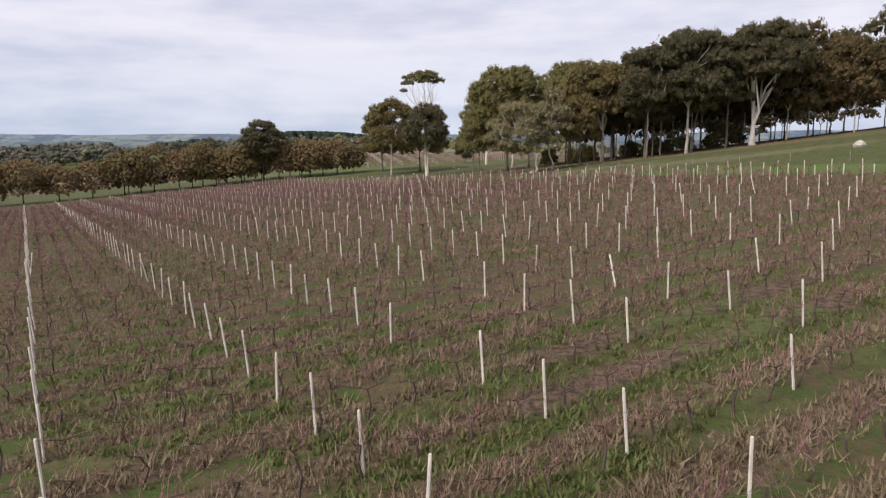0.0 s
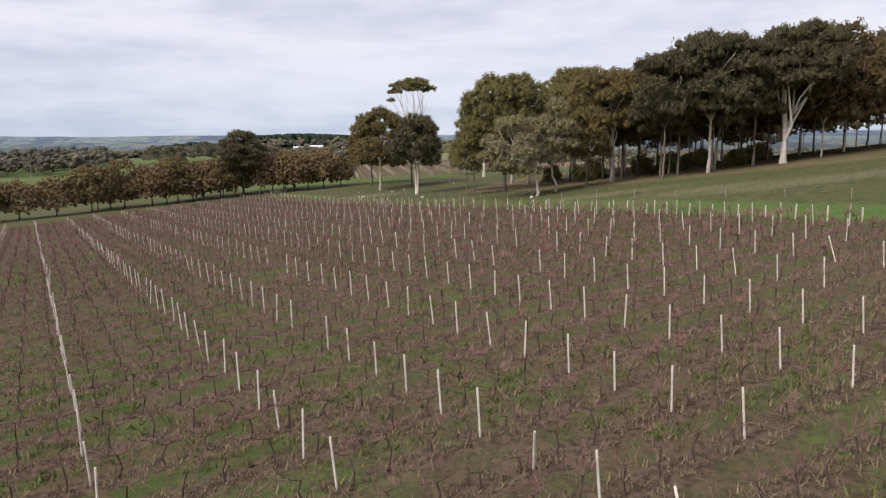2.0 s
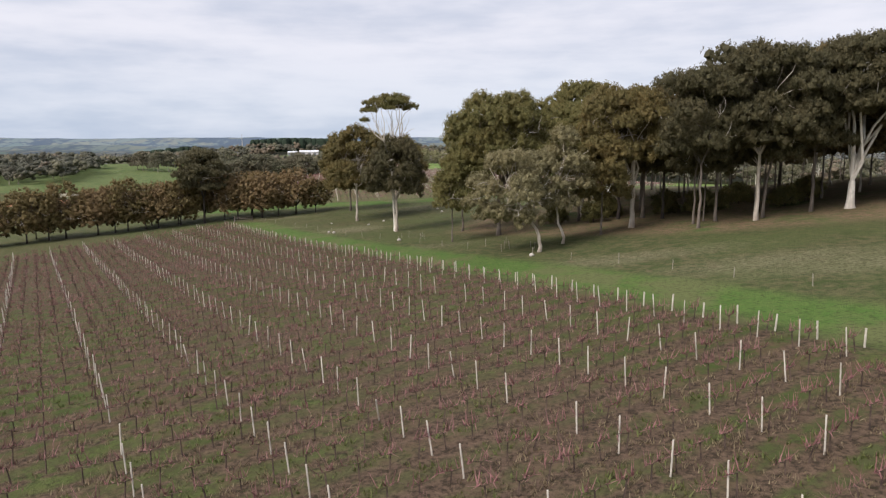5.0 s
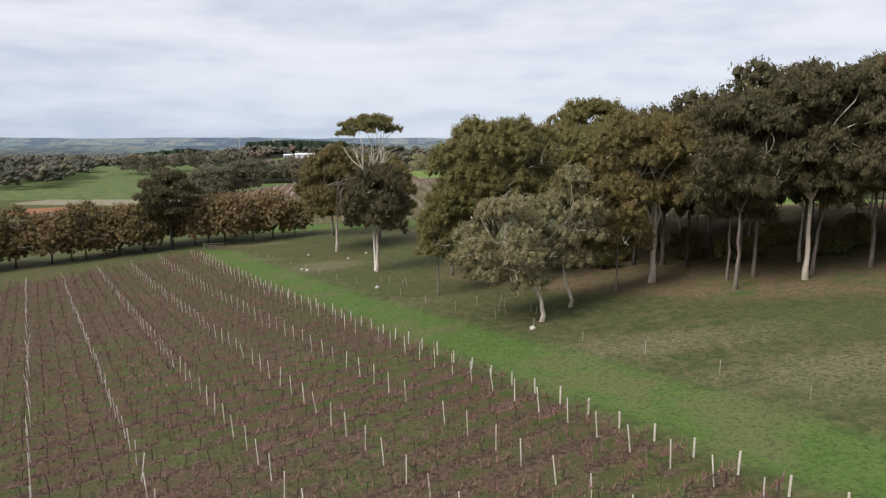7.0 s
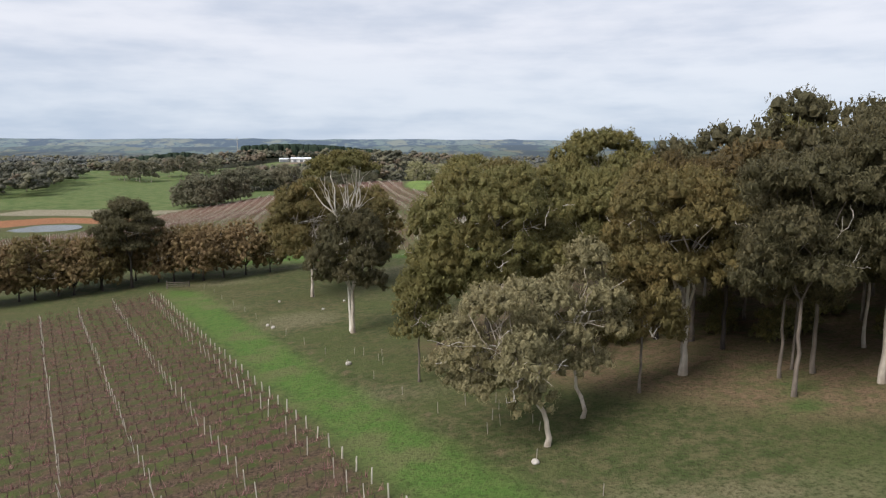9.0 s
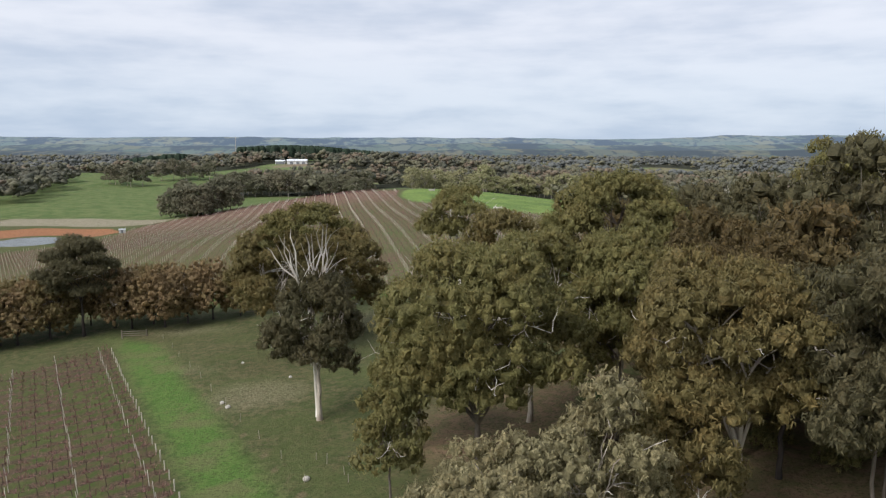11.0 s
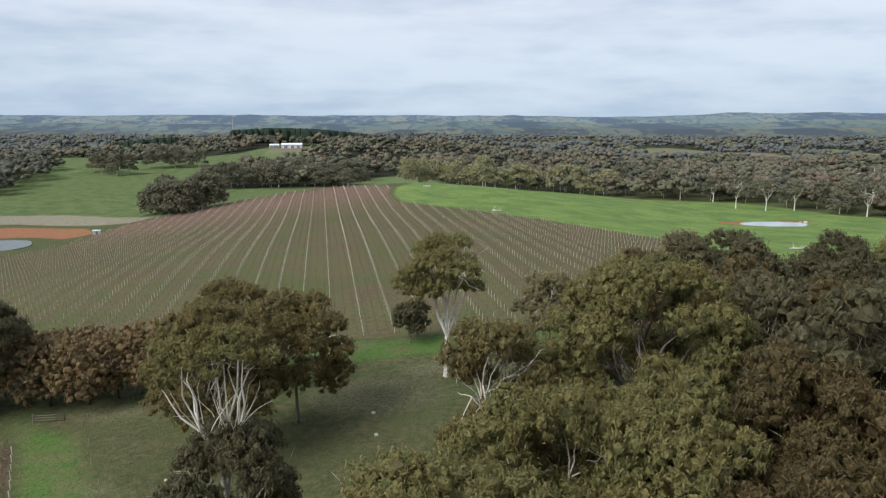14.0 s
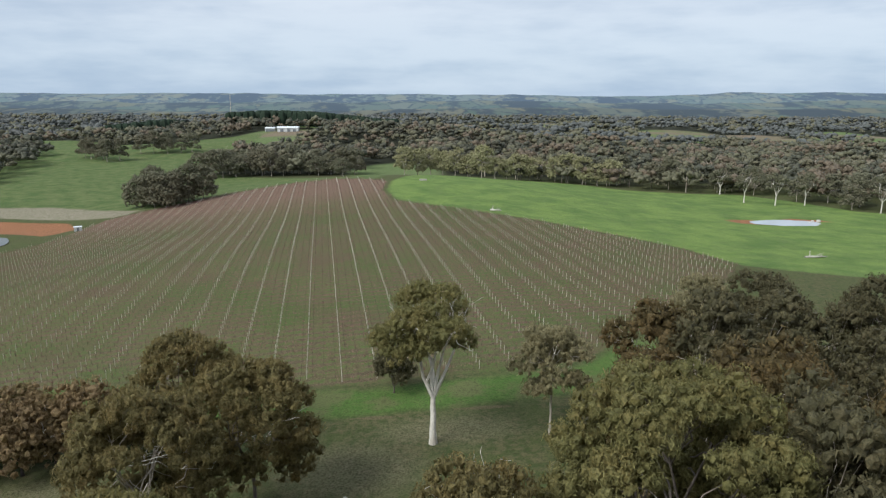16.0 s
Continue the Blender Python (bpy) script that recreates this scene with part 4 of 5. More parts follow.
def fill_wood():
    """The rest of the wood: a few more gums, repeated with turns and sizes."""
    rng = np.random.default_rng(21)
    kinds = []
    for k, (leaf, bark) in enumerate(((LEAF_DARK, BARK_PALE), (LEAF_BRONZE_SHADED, BARK_GREY), (LEAF_DARK, BARK_GREY), (LEAF_BRONZE_SHADED, BARK_PALE), (LEAF_DARK, BARK_PALE))):
        ob = gum(*((47.0, 134.0), (42.0, 148.0), (52.0, 143.0), (45.0, 190.0), (49.5, 168.5))[k], (26.5, 24.0, 27.0, 22.5, 23.5)[k], 6.6, 140 + k, leaf, bark,
                 fork=0.3, bottom=0.14, trunk=0.2, clumps=24, leaves=54, size=0.44, dead=5, rich=0.52)
        ob["group"] = "gums of the wood"
        kinds.append(ob)
    spots = [(60.1, 139.0), (66.4, 142.8), (70.3, 134.0), (63, 128), (72, 124), (80, 128), (88, 132), (96, 126), (78, 142), (58, 152), (66, 156), (74, 154), (84, 150), (94, 146), (104, 140),
             (50, 156), (57, 164), (65, 168), (74, 166), (86, 164), (98, 160), (43, 162), (43, 176), (52, 178), (60, 180), (70, 178), (82, 178), (94, 176), (38, 186), (52, 190), (60, 194),
             (69, 192), (80, 192), (92, 190), (38, 198), (46, 204), (55, 208), (64, 206), (76, 206), (88, 204), (98, 206), (84, 218), (66, 216), (95, 218), (110, 190), (112, 165), (112, 215), (120, 140),
             (108, 118), (120, 122), (41, 212), (43, 170)]
    for k, (x, y) in enumerate(spots):
        # farther in, the dark kinds are favoured to imitate shade
        ob = kinds[rng.integers(len(kinds))] if y < 150 else kinds[(0, 2, 2, 0, 1)[rng.integers(5)]]
        s = rng.uniform(0.82, 1.12)
        if y > 180:
            s *= 0.8
        x, y = x + rng.normal(0, 0.7), y + rng.normal(0, 0.7)
        twin = copy_thing(ob, pose(x, y, land1(x, y), 0, 0, rng.uniform(0, 360)))
        twin.scale = (s, s, s * rng.uniform(0.92, 1.08))
        if twin.name.startswith("gum_tree"):
            twin["group"] = "gums of the wood"


fill_wood()


def undergrowth():
    """Low bushes between the trunks at the front of the wood."""
    rng = np.random.default_rng(25)
    kinds = [tree("shrub", "low olive-green bush under the gums", "shrub", x, y, h, r, BARK_DARK, LEAF_OLIVE, 170 + k, fork=0.1, bottom=-0.1, trunk=0.08, clumps=14, leaves=60, size=0.26, group="bushes in the wood")
             for k, (x, y, h, r) in enumerate(((41.5, 139.0, 3.0, 2.0), (52.0, 136.5, 2.4, 1.8), (27.5, 144.0, 2.6, 1.7)))]
    for x, y in ((38.0, 143.5), (22.5, 146.5), (45.0, 141.0), (56.0, 139.0), (30.5, 149.0), (40.0, 150.5), (60.0, 146.0), (50.0, 147.0)):
        twin = copy_thing(kinds[rng.integers(3)], pose(x, y, land1(x, y), 0, 0, rng.uniform(0, 360)))
        s = rng.uniform(0.7, 1.35)
        twin.scale = (s, s, s * rng.uniform(0.8, 1.2))


undergrowth()


# ---- the autumn trees beyond the front vineyard ----
def hedge_row():
    rng = np.random.default_rng(31)
    kinds = []
    for k in range(4):
        x, y = ((-38.5, 208.0), (-67.5, 200.5), (-31.0, 211.0), (-86.0, 192.0))[k]
        leaf = (LEAF_RUST, LEAF_OAK, LEAF_RUST, LEAF_OAK)[k]
        label = "broad low oak with rusty autumn leaves down to the grass" if leaf is LEAF_RUST else "broad oak with olive-brown leaves in the autumn row"
        kinds.append(tree("oak_tree", label, "tree", x, y, (11.2, 11.8, 10.2, 11.4)[k], (6.0, 5.8, 5.2, 6.0)[k], BARK_DARK, leaf, 150 + k,
                          fork=0.18, bottom=0.06, trunk=0.24, clumps=46, leaves=46, size=0.33, flat=1.1, rich=0.5, skirt=-0.7, group="oaks beyond the vineyard", sparse=0.06, dead=4))
    gum(-51.5, 205.5, 13.0, 6.4, 160, LEAF_DARK, BARK_DARK, "layered dark gum standing over the oak row", fork=0.35, bottom=0.36, trunk=0.32, clumps=30, flat=0.5, dead=4)
    for x, y, s in ((-44.5, 208.5, 0.98), (-57.0, 205.0, 0.85), (-61.5, 203.0, 1.0), (-73.5, 198.5, 1.02), (-79.5, 196.0, 1.0), (-92.5, 187.5, 0.92), (-99.0, 183.0, 0.95), (-106.0, 179.0, 0.95),
                    (-113.0, 175.0, 1.0), (-88.0, 199.0, 0.8), (-121.0, 171.0, 1.0), (-66.0, 210.0, 0.85), (-43.0, 215.0, 0.8), (-26.5, 212.5, 0.7), (-54.0, 213.0, 0.85), (-35.0, 209.5, 0.9), (-41.5, 210.5, 0.92), (-48.0, 209.5, 0.86), (-70.5, 200.5, 0.92), (-82.8, 195.0, 0.92), (-64.5, 203.0, 0.9), (-58.5, 207.5, 0.9)):
        twin = copy_thing(kinds[rng.integers(4)], pose(x, y, land1(x, y), 0, 0, rng.uniform(0, 360)))
        twin.scale = (s, s, s * rng.uniform(0.85, 1.12))


hedge_row()


# ---- middle distance and far woods ----


def far_tree(crown, wood, rng, x, y, h, r, count, bits, level, pale=0.0):
    z = land1(x, y)
    for k in range(count):
        q, s = rng.uniform(0, 2 * math.pi), math.sqrt(rng.random()) * 0.74
        up = rng.uniform(0.42, 0.86) - 0.12 * s
        pr = r * rng.uniform(0.34, 0.56)
        puff(crown, rng, (x + math.cos(q) * r * s, y + math.sin(q) * r * s, z + h * up), pr, pr * rng.uniform(0.6, 0.85), bits, r * 0.2, -0.2, 1, 0.74, 0.8)
    if rng.random() < pale:
        lean = rng.normal(0, 0.8)
        wood.tube([(x, y, z - 0.5), (x + lean * 0.3, y, z + h * 0.4), (x + lean, y, z + h * 0.7)], [0.36, 0.28, 0.16], 4, False)
        for _ in range(4):
            q = rng.uniform(0, 2 * math.pi)
            limb(wood, rng, (x + lean * 0.3, y, z + h * 0.4), (x + math.cos(q) * r * 0.7, y + math.sin(q) * r * 0.7, z + h * rng.uniform(0.7, 1.0)), 0.2, 0.06, 3, 0.18, 4)


def open_country(x, y):
    """True where no wood grows."""
    if y < 840 and x < -280 and float(inside(LEFT_WOOD, x, y)) > 0:
        return False
    if y < 1060 and (float(inside(PASTURE, x, y)) > 2 or float(inside(PADDOCK, x, y)) > -7 or float(inside(FIELD_TWO, x, y)) > -10):
        return True
    if any(math.hypot((x - a) / rx, (y - b) / ry) < 1 for a, b, rx, ry in CLEARINGS):
        return True
    return y > 900 and noise.noise(Vector((x * 0.005, y * 0.003, 8.0))) > 0.48


def plant_distance():
    rng = np.random.default_rng(41)
    # the dense round group in the pasture
    group_spots = [(-150, 505), (-141, 500), (-133, 496), (-125, 506), (-137, 512), (-147, 516), (-119, 512)]
    for k, (x, y) in enumerate(group_spots):
        tree("gum_tree", "bushy dark gum in a dense clump on the pasture", "tree", x, y, 19.0 + rng.normal(0, 1.8), 8.6, BARK_GREY, LEAF_FAR, 300 + k, fork=0.1, bottom=-0.12, trunk=0.4,
             clumps=26, leaves=48, size=0.6, group="pasture clump", dead=2, rich=0.4, skirt=-0.5)
    # the ranks that edge the pasture and the paddock
    rows = [(-163 + k * 8.5, 640 + rng.normal(0, 5)) for k in range(14)] + [(-158 + k * 10.5, 656 + rng.normal(0, 5)) for k in range(11)]
    rows += [(-54, 594), (-311, 766), (-302, 758), (-280, 741), (-288, 752), (-272, 748), (-272, 792), (-262, 798), (-250, 800), (-240, 808), (-231, 812), (-256, 812), (-120, 648), (-100, 655)]
    rows += [(122, 604), (134, 616), (148, 590), (160, 592), (186, 576), (200, 588), (219, 598), (216, 534), (229, 500), (240, 512), (252, 498), (264, 486), (276, 496), (232, 530), (205, 566)]
    pale = [(-14 + k * 8.5, 604 + 12 * math.sin(k * 0.7) + rng.normal(0, 4)) for k in range(17)]
    for leaf, spots, first in ((LEAF_FAR, rows, 320), (LEAF_EDGE, pale, 330)):
        kinds = []
        label = "distant gum with dull brown-green crown at the pasture edge" if leaf is LEAF_FAR else "distant gum with pale olive crown and white limbs"
        for k, (x, y) in enumerate(spots):
            if k < 5:
                kinds.append(tree("gum_tree", label, "tree", x, y, rng.uniform(15, 20), 7.4, BARK_PALE, leaf, first + k, fork=0.2, bottom=0.0, trunk=0.34, clumps=16, leaves=40,
                                  size=0.6, rich=0.36, group="gums at the pasture edge", dead=3))
            else:
                twin = copy_thing(kinds[rng.integers(5)], pose(x, y, land1(x, y), 0, 0, rng.uniform(0, 360)))
                s = rng.uniform(0.72, 1.12)
                twin.scale = (s, s, s * rng.uniform(0.88, 1.12))
    for k, (x, y, s) in enumerate(((129, 605, 1.0), (184, 566, 0.9), (180, 520, 1.05), (193, 510, 1.0), (211, 514, 1.0), (236, 486, 1.1), (96, 612, 0.9), (30, 606, 1.0))):
        tree("gum_tree", "white-limbed gum with thin open crown before the wood", "tree", x, y, 17.0 * s, 5.6, BARK_WHITE, LEAF_EDGE if x < 130 else LEAF_FAR, 340 + k, fork=0.3, bottom=0.4, trunk=0.42,
             clumps=14, leaves=40, size=0.6, rich=0.4, group="white gums by the paddock", dead=4, sparse=0.45)
    # the woods behind them, three depths, the last greyed in colour for haze
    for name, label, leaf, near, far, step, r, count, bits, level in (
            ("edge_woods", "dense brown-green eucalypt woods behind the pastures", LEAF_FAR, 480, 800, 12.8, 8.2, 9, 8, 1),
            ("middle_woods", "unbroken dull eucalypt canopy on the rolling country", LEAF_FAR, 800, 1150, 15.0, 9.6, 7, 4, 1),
            ("distant_woods", "wooded ridges towards the hills, leaves greyed to suggest haze", LEAF_DEEP_HAZE, 1150, 2650, 31.0, 17.0, 4, 1, 1)):
        tones, wood = (Build(), Build(), Build()), Build()
        for gy in np.arange(near, far, step):
            wide = 0.70 * gy + 40
            for gx in np.arange(-wide, wide + 20, step):
                x, y = gx + rng.normal(0, step * 0.3), gy + rng.normal(0, step * 0.3)
                if gy < 560 and (abs(x) < 215):
                    continue
                if gy < 640 and -290 < x < 60 or x < -205 and gy < 530:
                    continue
                if open_country(x, y):
                    continue
                big = rng.uniform(0.55, 1.25)
                crown = tones[2 if x < -230 and gy < 840 and rng.random() < 0.8 else (0, 0, 0, 1, 1, 2, 2)[rng.integers(7)]]
                far_tree(crown, wood, rng, x, y, (15.5 if gy < 800 else 13.5) * big + rng.normal(0, 1.0), r * big, count, bits, level, 0.16 if gy < 720 else 0.0)
        root = tagged(new(name), label, "woods", kind="stuff")
        for crown, shade in zip(tones, (leaf, LEAF_FAR_BROWN if near < 1150 else LEAF_DEEP_HAZE, LEAF_FAR_DARK if near < 1150 else LEAF_FAR)):
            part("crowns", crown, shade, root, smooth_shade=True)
        if wood.n:
            part("trunks", wood, BARK_PALE, root)
    # dark pine plantation behind the barn
    pines = Build()
    for k in range(1150):
        x, y = (rng.uniform(-290, -66), rng.uniform(1110, 1290)) if k < 950 else (rng.uniform(-440, -372), rng.uniform(1080, 1200))
        z, h = land1(x, y), rng.uniform(18.5, 20)
        pines.tube([(x, y, z), (x, y, z + 3), (x, y, z + h * 0.55), (x, y, z + h * 0.85), (x, y, z + h)], [4.5, 5.5, 5.2, 4.2, 2.4], 6)
    ob = new("pine_plantation", pines.mesh("pine_plantation", PINE))
    tagged(ob, "even dark green pine plantation behind the white sheds", "woods", kind="stuff")


PINE = two_tone("dark_pine_needles", (0.02, 0.034, 0.02), (0.03, 0.045, 0.028), 0.05, 0.95, 1.2)
plant_distance()


# ---- far hills ----
def hill_material(name, field_a, field_b, trees, haze_glow):
    """Small paddocks of differing green and straw, hedgerows and scattered woods, under a blue glow painted as distance
    haze.
    """
    m, t, shader = material(name, 1.0)
    p = position(t)
    stretch = t.nodes.new("ShaderNodeMapping")
    stretch.inputs["Scale"].default_value = (1.0, 0.25, 4.2)
    t.links.new(p, stretch.inputs[0])
    p = stretch.outputs[0]
    cell = node(t, "ShaderNodeTexVoronoi", Scale=0.0105)
    t.links.new(p, cell.inputs["Vector"])
    pick = t.nodes.new("ShaderNodeSeparateColor")
    t.links.new(cell.outputs["Color"], pick.inputs[0])
    field = mix_color(t, pick.outputs[0], field_a, field_b)
    field = mix_color(t, ramp(t, pick.outputs[1], 0.72, 0.8), field, tuple(0.5 * (u + v) * w for u, v, w in zip(field_a, field_b, (1.35, 1.12, 0.95))))
    edge = t.nodes.new("ShaderNodeTexVoronoi")
    edge.feature = "DISTANCE_TO_EDGE"
    edge.inputs["Scale"].default_value = 0.0105
    t.links.new(p, edge.inputs["Vector"])
    copse = math_node(t, "ADD", math_node(t, "MULTIPLY", noise_node(t, p, 0.0035, 3.0), 0.62), math_node(t, "MULTIPLY", noise_node(t, p, 0.02, 5.0, 0.65), 0.38))
    wooded = ramp(t, copse, 0.49, 0.54)
    hedge = math_node(t, "MULTIPLY", math_node(t, "SUBTRACT", 1.0, ramp(t, edge.outputs["Distance"], 0.03, 0.09)), ramp(t, noise_node(t, p, 0.03, 3.0), 0.45, 0.55))
    color = mix_color(t, math_node(t, "MAXIMUM", wooded, hedge), field, trees)
    t.links.new(color, shader.inputs["Base Color"])
    # blue emission stands in for the haze of distance
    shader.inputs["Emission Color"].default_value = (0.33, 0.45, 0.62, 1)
    shader.inputs["Emission Strength"].default_value = haze_glow
    return m


def far_hills():
    # farther ridges take bluer colours and more glow as painted haze
    for k, (y0, depth, top, wave, colors) in enumerate((
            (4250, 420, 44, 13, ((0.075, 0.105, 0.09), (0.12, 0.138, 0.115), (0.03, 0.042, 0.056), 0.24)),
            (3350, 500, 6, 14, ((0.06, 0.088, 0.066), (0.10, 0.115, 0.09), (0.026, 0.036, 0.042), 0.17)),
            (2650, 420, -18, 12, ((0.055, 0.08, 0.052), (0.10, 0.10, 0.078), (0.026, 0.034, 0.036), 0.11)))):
        nx, ny = 260, 16
        xs, ys = np.linspace(-3600, 3600, nx), np.linspace(0, 1, ny)
        verts = []
        for b in ys:
            for x in xs:
                n1 = noise.fractal(Vector((x * 0.0011, k * 7.0, b * 0.6)), 0.9, 2.1, 5)
                n2 = noise.fractal(Vector((x * 0.004, k * 3.0 + 50, b * 3)), 0.8, 2.1, 4)
                crest = top + wave * n1 + 14 * smooth(1200, 2600, x) + 4 * smooth(600, 2400, -x)
                verts.append((x, y0 + b * depth, -75 + (crest + 75) * math.sin(b * math.pi / 2) ** 0.8 + n2 * 4 * b))
        faces = [(j * nx + i, j * nx + i + 1, (j + 1) * nx + i + 1, (j + 1) * nx + i) for j in range(ny - 1) for i in range(nx - 1)]
        build = Build()
        build.add(verts, faces)
        ob = new("backdrop_hills", build.mesh("backdrop_hills", hill_material("hill_pasture_haze_glow", *colors), True))
        tagged(ob, "far hills with green fields, dark tree lines and painted-on haze", "hills", kind="structure")


far_hills()


# ---- waters ----
def water_material(name, tint):
    m, t, shader = material(name, 0.22)
    shader.inputs["Base Color"].default_value = (*tint, 1)
    shader.inputs["Specular IOR Level"].default_value = 0.6
    bump(t, shader, noise_node(t, position(t), 1.6, 3.0), 0.08, 0.05)
    return m


def pool(name, label, place, rx, ry, tint, seed):
    rng = np.random.default_rng(seed)
    b = Build()
    n = 40
    shape = [1 + 0.10 * math.sin(2 * q + seed) + 0.07 * math.sin(3 * q + 1.7 * seed) for q in (2 * math.pi * k / n for k in range(n))]
    rim = [(math.cos(2 * math.pi * k / n) * rx * shape[k], math.sin(2 * math.pi * k / n) * ry * shape[k], 0.0) for k in range(n)]
    b.add([(0, 0, 0)] + rim, [(0, 1 + k, 1 + (k + 1) % n) for k in range(n)])
    ob = new(name, b.mesh(name, water_material(name + "_surface", tint)))
    ob.location = (place[0], place[1], place[2] + 0.02)
    return tagged(ob, label, "pond", kind="structure")


pool("pond_water", "shallow pale paddock pond reflecting the sky", POND, 16.5, 8.2, (0.42, 0.45, 0.47), 3)
pool("dam_water", "green farm dam water below bare orange earth", DAM, 16.5, 16, (0.045, 0.05, 0.038), 5)


# ---- sheds, mast, stones, stakes ----
def flat_material(name, a, b, scale, rough):
    return two_tone(name, a, b, scale, rough, scale * 6)


ROOF = flat_material("white_roof_sheet", (0.82, 0.84, 0.86), (0.7, 0.72, 0.75), 0.2, 0.5)
WALL = flat_material("pale_shed_wall", (0.6, 0.6, 0.58), (0.5, 0.5, 0.48), 0.3, 0.7)
DOOR = flat_material("grey_shed_door", (0.2, 0.21, 0.22), (0.15, 0.16, 0.17), 0.5, 0.6)


def box(b, x0, x1, y0, y1, z0, z1):
    v = [(x, y, z) for z in (z0, z1) for y in (y0, y1) for x in (x0, x1)]
    b.add(v, [(0, 2, 3, 1), (4, 5, 7, 6), (0, 1, 5, 4), (2, 6, 7, 3), (0, 4, 6, 2), (1, 3, 7, 5)])


def shed(x, y, length, width, height, turn, label):
    root = tagged(new("farm_shed"), label, "shed", "white farm sheds")
    root.matrix_basis = pose(x, y, land1(x, y) - 0.3, 0, 0, turn)
    walls, roof, door = Build(), Build(), Build()
    box(walls, -length / 2, length / 2, -width / 2, width / 2, 0, height)
    a, c, e = length / 2 + 0.5, width / 2 + 0.5, height + width * 0.14
    roof.add([(-a, -c, height), (a, -c, height), (a, 0, e), (-a, 0, e), (-a, c, height), (a, c, height),
              (-a, -c, height + 0.25), (a, -c, height + 0.25), (a, 0, e + 0.25), (-a, 0, e + 0.25), (-a, c, height + 0.25), (a, c, height + 0.25)],
             [(6, 7, 8, 9), (9, 8, 11, 10), (1, 0, 3, 2), (2, 3, 4, 5), (0, 1, 7, 6), (5, 4, 10, 11), (0, 6, 9, 3), (3, 9, 10, 4), (1, 2, 8, 7), (2, 5, 11, 8)])
    part("walls", walls, WALL, root)
    part("roof", roof, ROOF, root, "white sheet-metal roof")
    for k in (-0.28, 0.05, 0.33):
        door = Build()
        box(door, k * length - 2, k * length + 2, -width / 2 - 0.15, -width / 2, 0, height * 0.75)
        part("door", door, DOOR, root)


shed(-188, 1040, 26, 13, 4.6, 4, "long white-roofed farm shed among distant trees")
shed(-212, 1046, 12, 9, 4.0, -3, "smaller white-roofed farm shed among distant trees")


def mast():
    root = tagged(new("radio_mast"), "thin lattice radio mast on the far ridge", "mast")
    x, y = -706, 2520
    root.location = (x, y, land1(x, y))
    b, arms = Build(), Build()
    for q in range(3):
        a = 2 * math.pi * q / 3
        b.tube([(math.cos(a) * 2.2, math.sin(a) * 2.2, 0), (math.cos(a) * 0.5, math.sin(a) * 0.5, 78)], [0.35, 0.25], 4)
    for k in range(12):
        arms.tube([(-1.8 + k * 0.1, 0, 4 + k * 6), (1.8 - k * 0.1, 0, 8 + k * 6)], [0.15, 0.15], 3)
    part("legs", b, POST_WOOD, root)
    part("braces", arms, POST_WOOD, root)


mast()


def stone(x, y, size, seed, label):
    rng = np.random.default_rng(seed)
    bm = bmesh.new()
    bmesh.ops.create_icosphere(bm, subdivisions=2, radius=size)
    for v in bm.verts:
        v.co *= 1 + 0.3 * noise.noise(v.co * 2.2 / size + Vector((seed, 0, 0)))
        v.co.z *= 0.8
    me = bpy.data.meshes.new("stone")
    bm.to_mesh(me)
    bm.free()
    me.materials.append(STONE)
    ob = new("stone", me)
    ob.location = (x, y, land1(x, y) + size * 0.35)
    ob.rotation_euler = (0, 0, rng.uniform(0, 6))
    return tagged(ob, label, "stone", "stones by the lane")


for k, (x, y, s) in enumerate(((-14.7, 166.3, 0.38), (-15.9, 168.0, 0.34), (-1.5, 145.8, 0.4), (15.2, 117.2, 0.36), (-9.5, 176.0, 0.3), (-18.0, 184.0, 0.28), (-7.0, 181.0, 0.28), (3.6, 198.5, 0.35), (4.6, 192.0, 0.35), (52.0, 88.0, 0.9))):
    stone(x, y, s * 0.8, 500 + k, "pale weathered stone lying in the rough grass")


STAKE_WOOD = two_tone("grey_stake_wood", (0.34, 0.30, 0.25), (0.2, 0.17, 0.14), 2.0, 0.9, 20.0)


def fence_and_guards():
    """Short stakes along the worn path and young planting beside it."""
    rng = np.random.default_rng(61)
    shape = post_build(0.95, 0.028, 5).mesh("stake", STAKE_WOOD)
    spots = [at_uv(74.6 + rng.normal(0, 0.15), v) for v in np.arange(40, 196, 6.5)]
    spots += [at_uv(76.5 + rng.uniform(0, 3), v) for v in np.arange(96, 106, 1.5)] + [at_uv(77 + rng.uniform(0, 4), v) for v in np.arange(122, 130, 1.6)]
    for x, y in spots:
        ob = new("stake", shape)
        ob.matrix_basis = pose(x, y, land1(x, y), rng.normal(0, 4), rng.normal(0, 4), rng.uniform(0, 360)) @ Matrix.Diagonal((1, 1, rng.uniform(0.8, 1.1), 1))
        tagged(ob, "thin grey timber stake in the rough grass", "stake", "stakes along the worn path")


fence_and_guards()


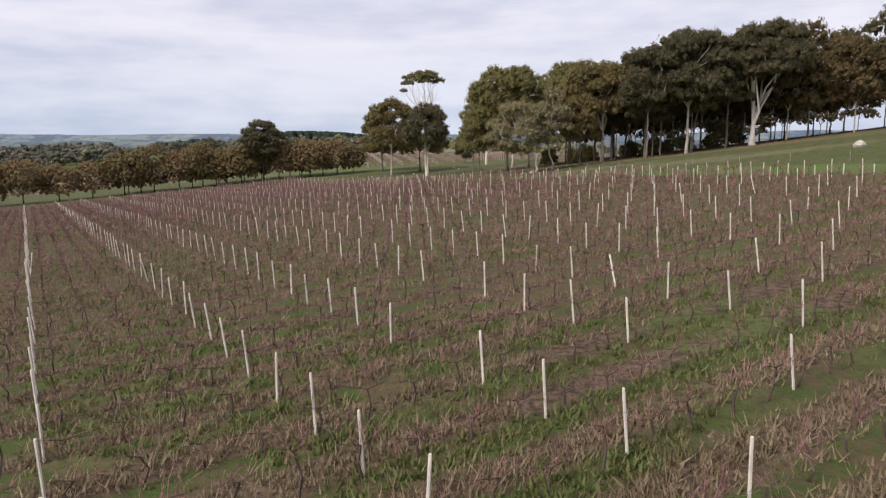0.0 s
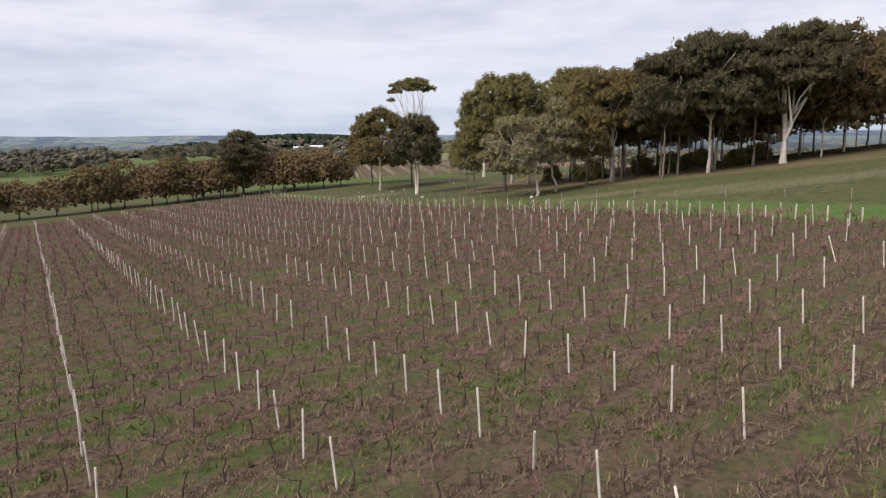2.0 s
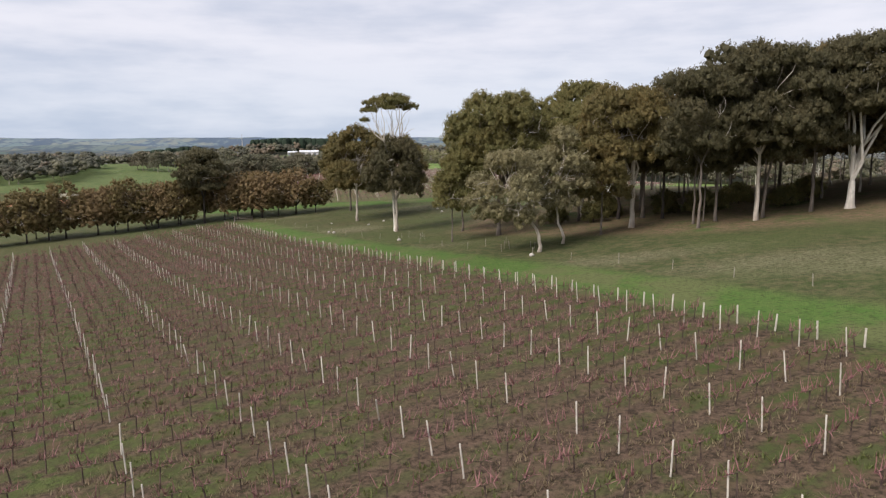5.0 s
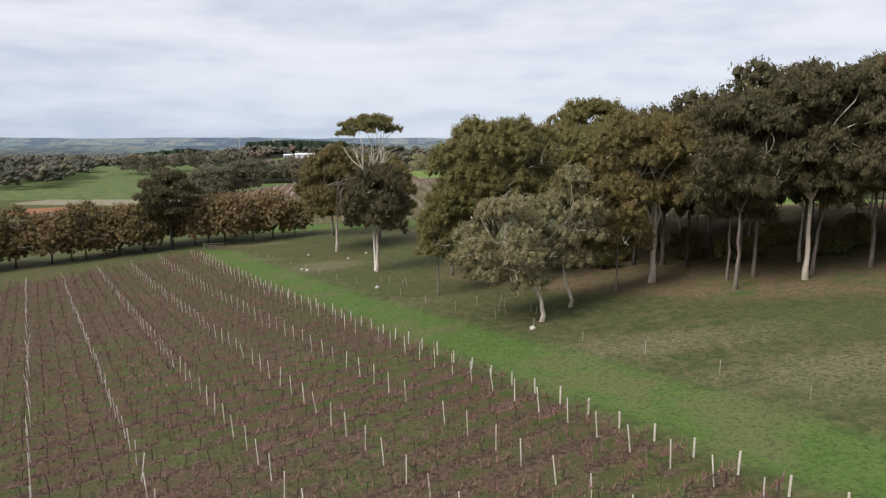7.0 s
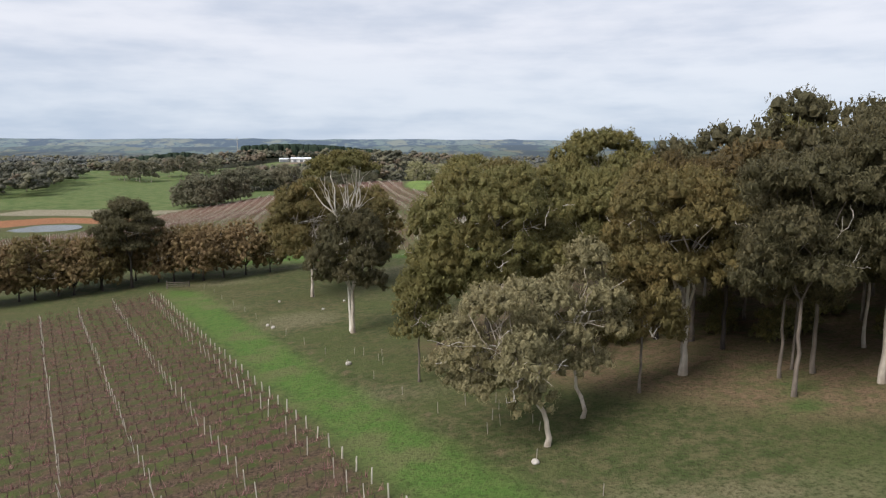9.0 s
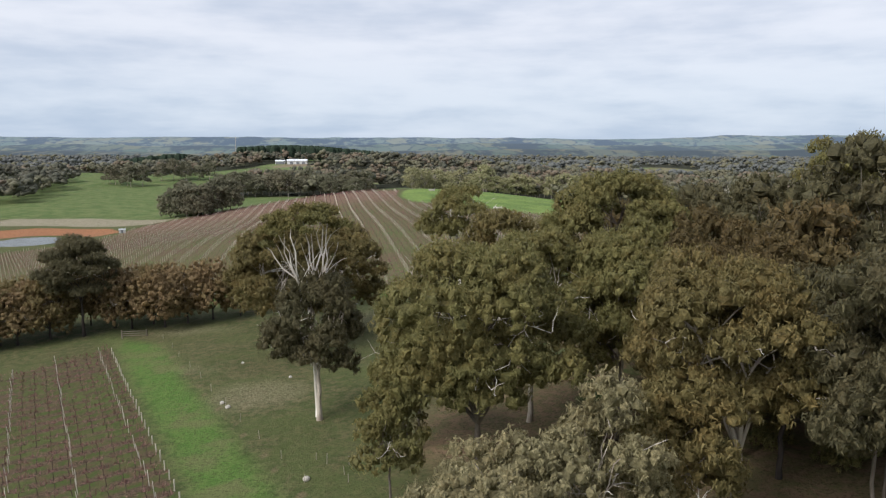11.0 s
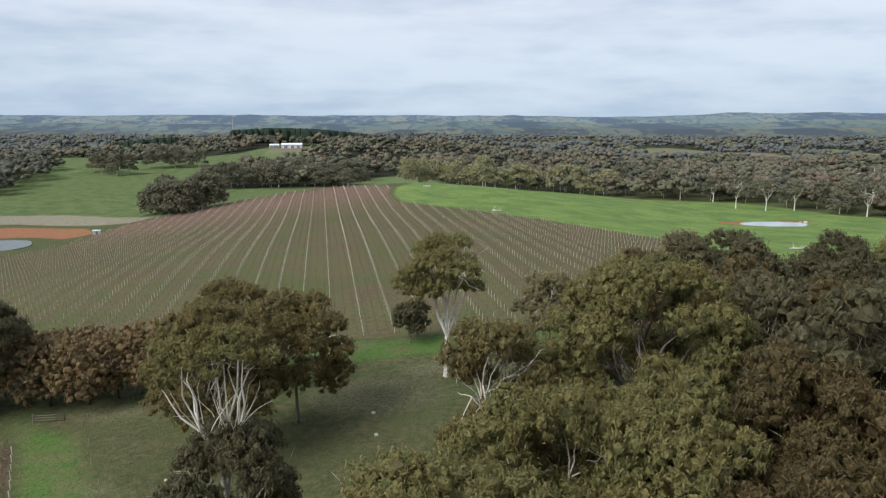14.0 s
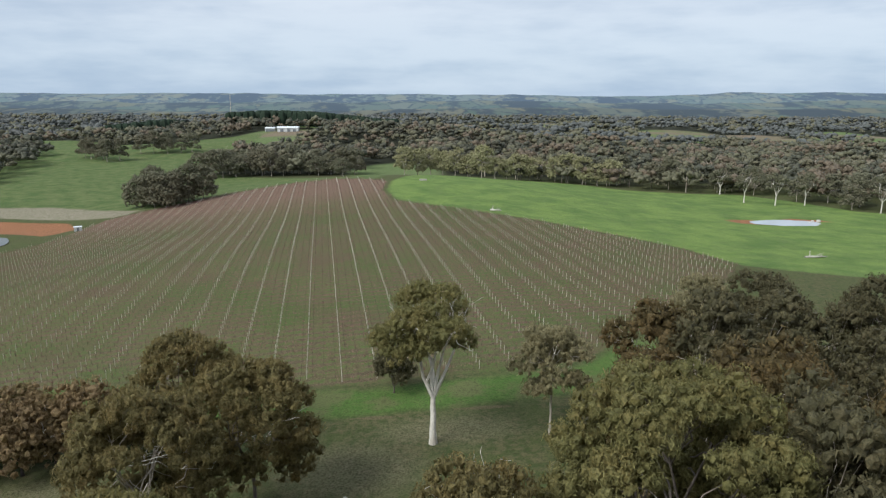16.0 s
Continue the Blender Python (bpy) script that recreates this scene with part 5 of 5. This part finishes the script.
# ---- small things in the paddocks ----
def fallen_log(x, y, length, turn, seed):
    """A bleached dead trunk lying in the grass, with the stumps of two boughs."""
    rng = np.random.default_rng(seed)
    root = tagged(new("fallen_log"), "bleached dead tree trunk lying in the green paddock", "log", "fallen logs in the paddock")
    root.matrix_basis = pose(x, y, land1(x, y), 0, 0, turn)
    trunk = Build()
    h = length / 2
    trunk.tube([(-h, 0, 0.35), (-h * 0.5, 0.15, 0.42), (0, -0.1, 0.36), (h * 0.6, 0.2, 0.3), (h, 0.1, 0.24)], [0.42, 0.38, 0.32, 0.22, 0.1], 9)
    part("trunk", trunk, DEADWOOD, root, smooth_shade=True)
    for base, tip in (((-h * 0.6, 0.1, 0.5), (-h * 0.3, 1.2, 2.2)), ((0.1, 0, 0.45), (0.9, -1.1, 1.5)), ((h * 0.45, 0.1, 0.4), (h * 0.8, 0.9, 1.3))):
        bough = Build()
        limb(bough, rng, base, tip, 0.16, 0.04, 6, 0.15)
        part("bough", bough, DEADWOOD, root)
    return root


fallen_log(131.0, 345.5, 8.0, 12, 701)
fallen_log(34.0, 405.0, 4.5, -8, 702)


def pump_house(x, y):
    """A small pale hut on the bank of the dam."""
    root = tagged(new("pump_hut"), "small pale hut with a flat roof beside the farm dam", "hut")
    root.matrix_basis = pose(x, y, land1(x, y) - 0.1, 0, 0, 25)
    walls, roof, door = Build(), Build(), Build()
    box(walls, -1.6, 1.6, -1.2, 1.2, 0, 2.0)
    box(roof, -1.8, 1.8, -1.4, 1.4, 2.0, 2.15)
    box(door, -0.45, 0.45, -1.26, -1.2, 0, 1.85)
    part("walls", walls, WALL, root)
    part("roof", roof, ROOF, root, "white sheet-metal roof")
    part("door", door, DOOR, root)


pump_house(-155.5, 447.5)


def trough(x, y):
    """A concrete drinking trough: four walls and a floor with water."""
    root = tagged(new("water_trough"), "pale concrete drinking trough standing at the paddock edge", "trough")
    root.matrix_basis = pose(x, y, land1(x, y) - 0.05, 0, 0, 10)
    walls, water = Build(), Build()
    for x0, x1, y0, y1 in ((-1.8, 1.8, -0.7, -0.55), (-1.8, 1.8, 0.55, 0.7), (-1.8, -1.65, -0.55, 0.55), (1.65, 1.8, -0.55, 0.55)):
        box(walls, x0, x1, y0, y1, 0, 0.75)
    box(water, -1.65, 1.65, -0.55, 0.55, 0.1, 0.6)
    part("walls", walls, STONE, root)
    # matte pale wall material stands in for the sky's reflection
    part("water", water, WALL, root, "still water, its pale colour standing in for reflected sky")


trough(2.5, 487.0)


def rail_gate(x, y, turn):
    """A low timber gate between two posts at the end of the oak row."""
    root = tagged(new("field_gate"), "low grey timber gate of three rails between two posts", "gate")
    root.matrix_basis = pose(x, y, land1(x, y), 0, 0, turn)
    for px in (-2.0, 2.0):
        post = Build()
        post.tube([(px, 0, -0.3), (px, 0, 0.8), (px, 0, 1.35)], [0.1, 0.1, 0.085], 7)
        part("post", post, BARK_GREY, root)
    for h in (0.35, 0.7, 1.05):
        rail = Build()
        box(rail, -1.9, 1.9, -0.03, 0.03, h - 0.05, h + 0.05)
        part("rail", rail, BARK_GREY, root)


rail_gate(-41.5, 202.6, 8)
for k, (x, y, size) in enumerate(((176.5, 440.5, 0.9), (178.5, 441.5, 0.7), (180.5, 440.0, 1.0), (174.5, 442.0, 0.6))):
    tagged(stone(x, y, size, 520 + k, "grey boulder at the edge of the paddock pond"), "grey boulder at the edge of the paddock pond", "stone", "boulders at the pond")
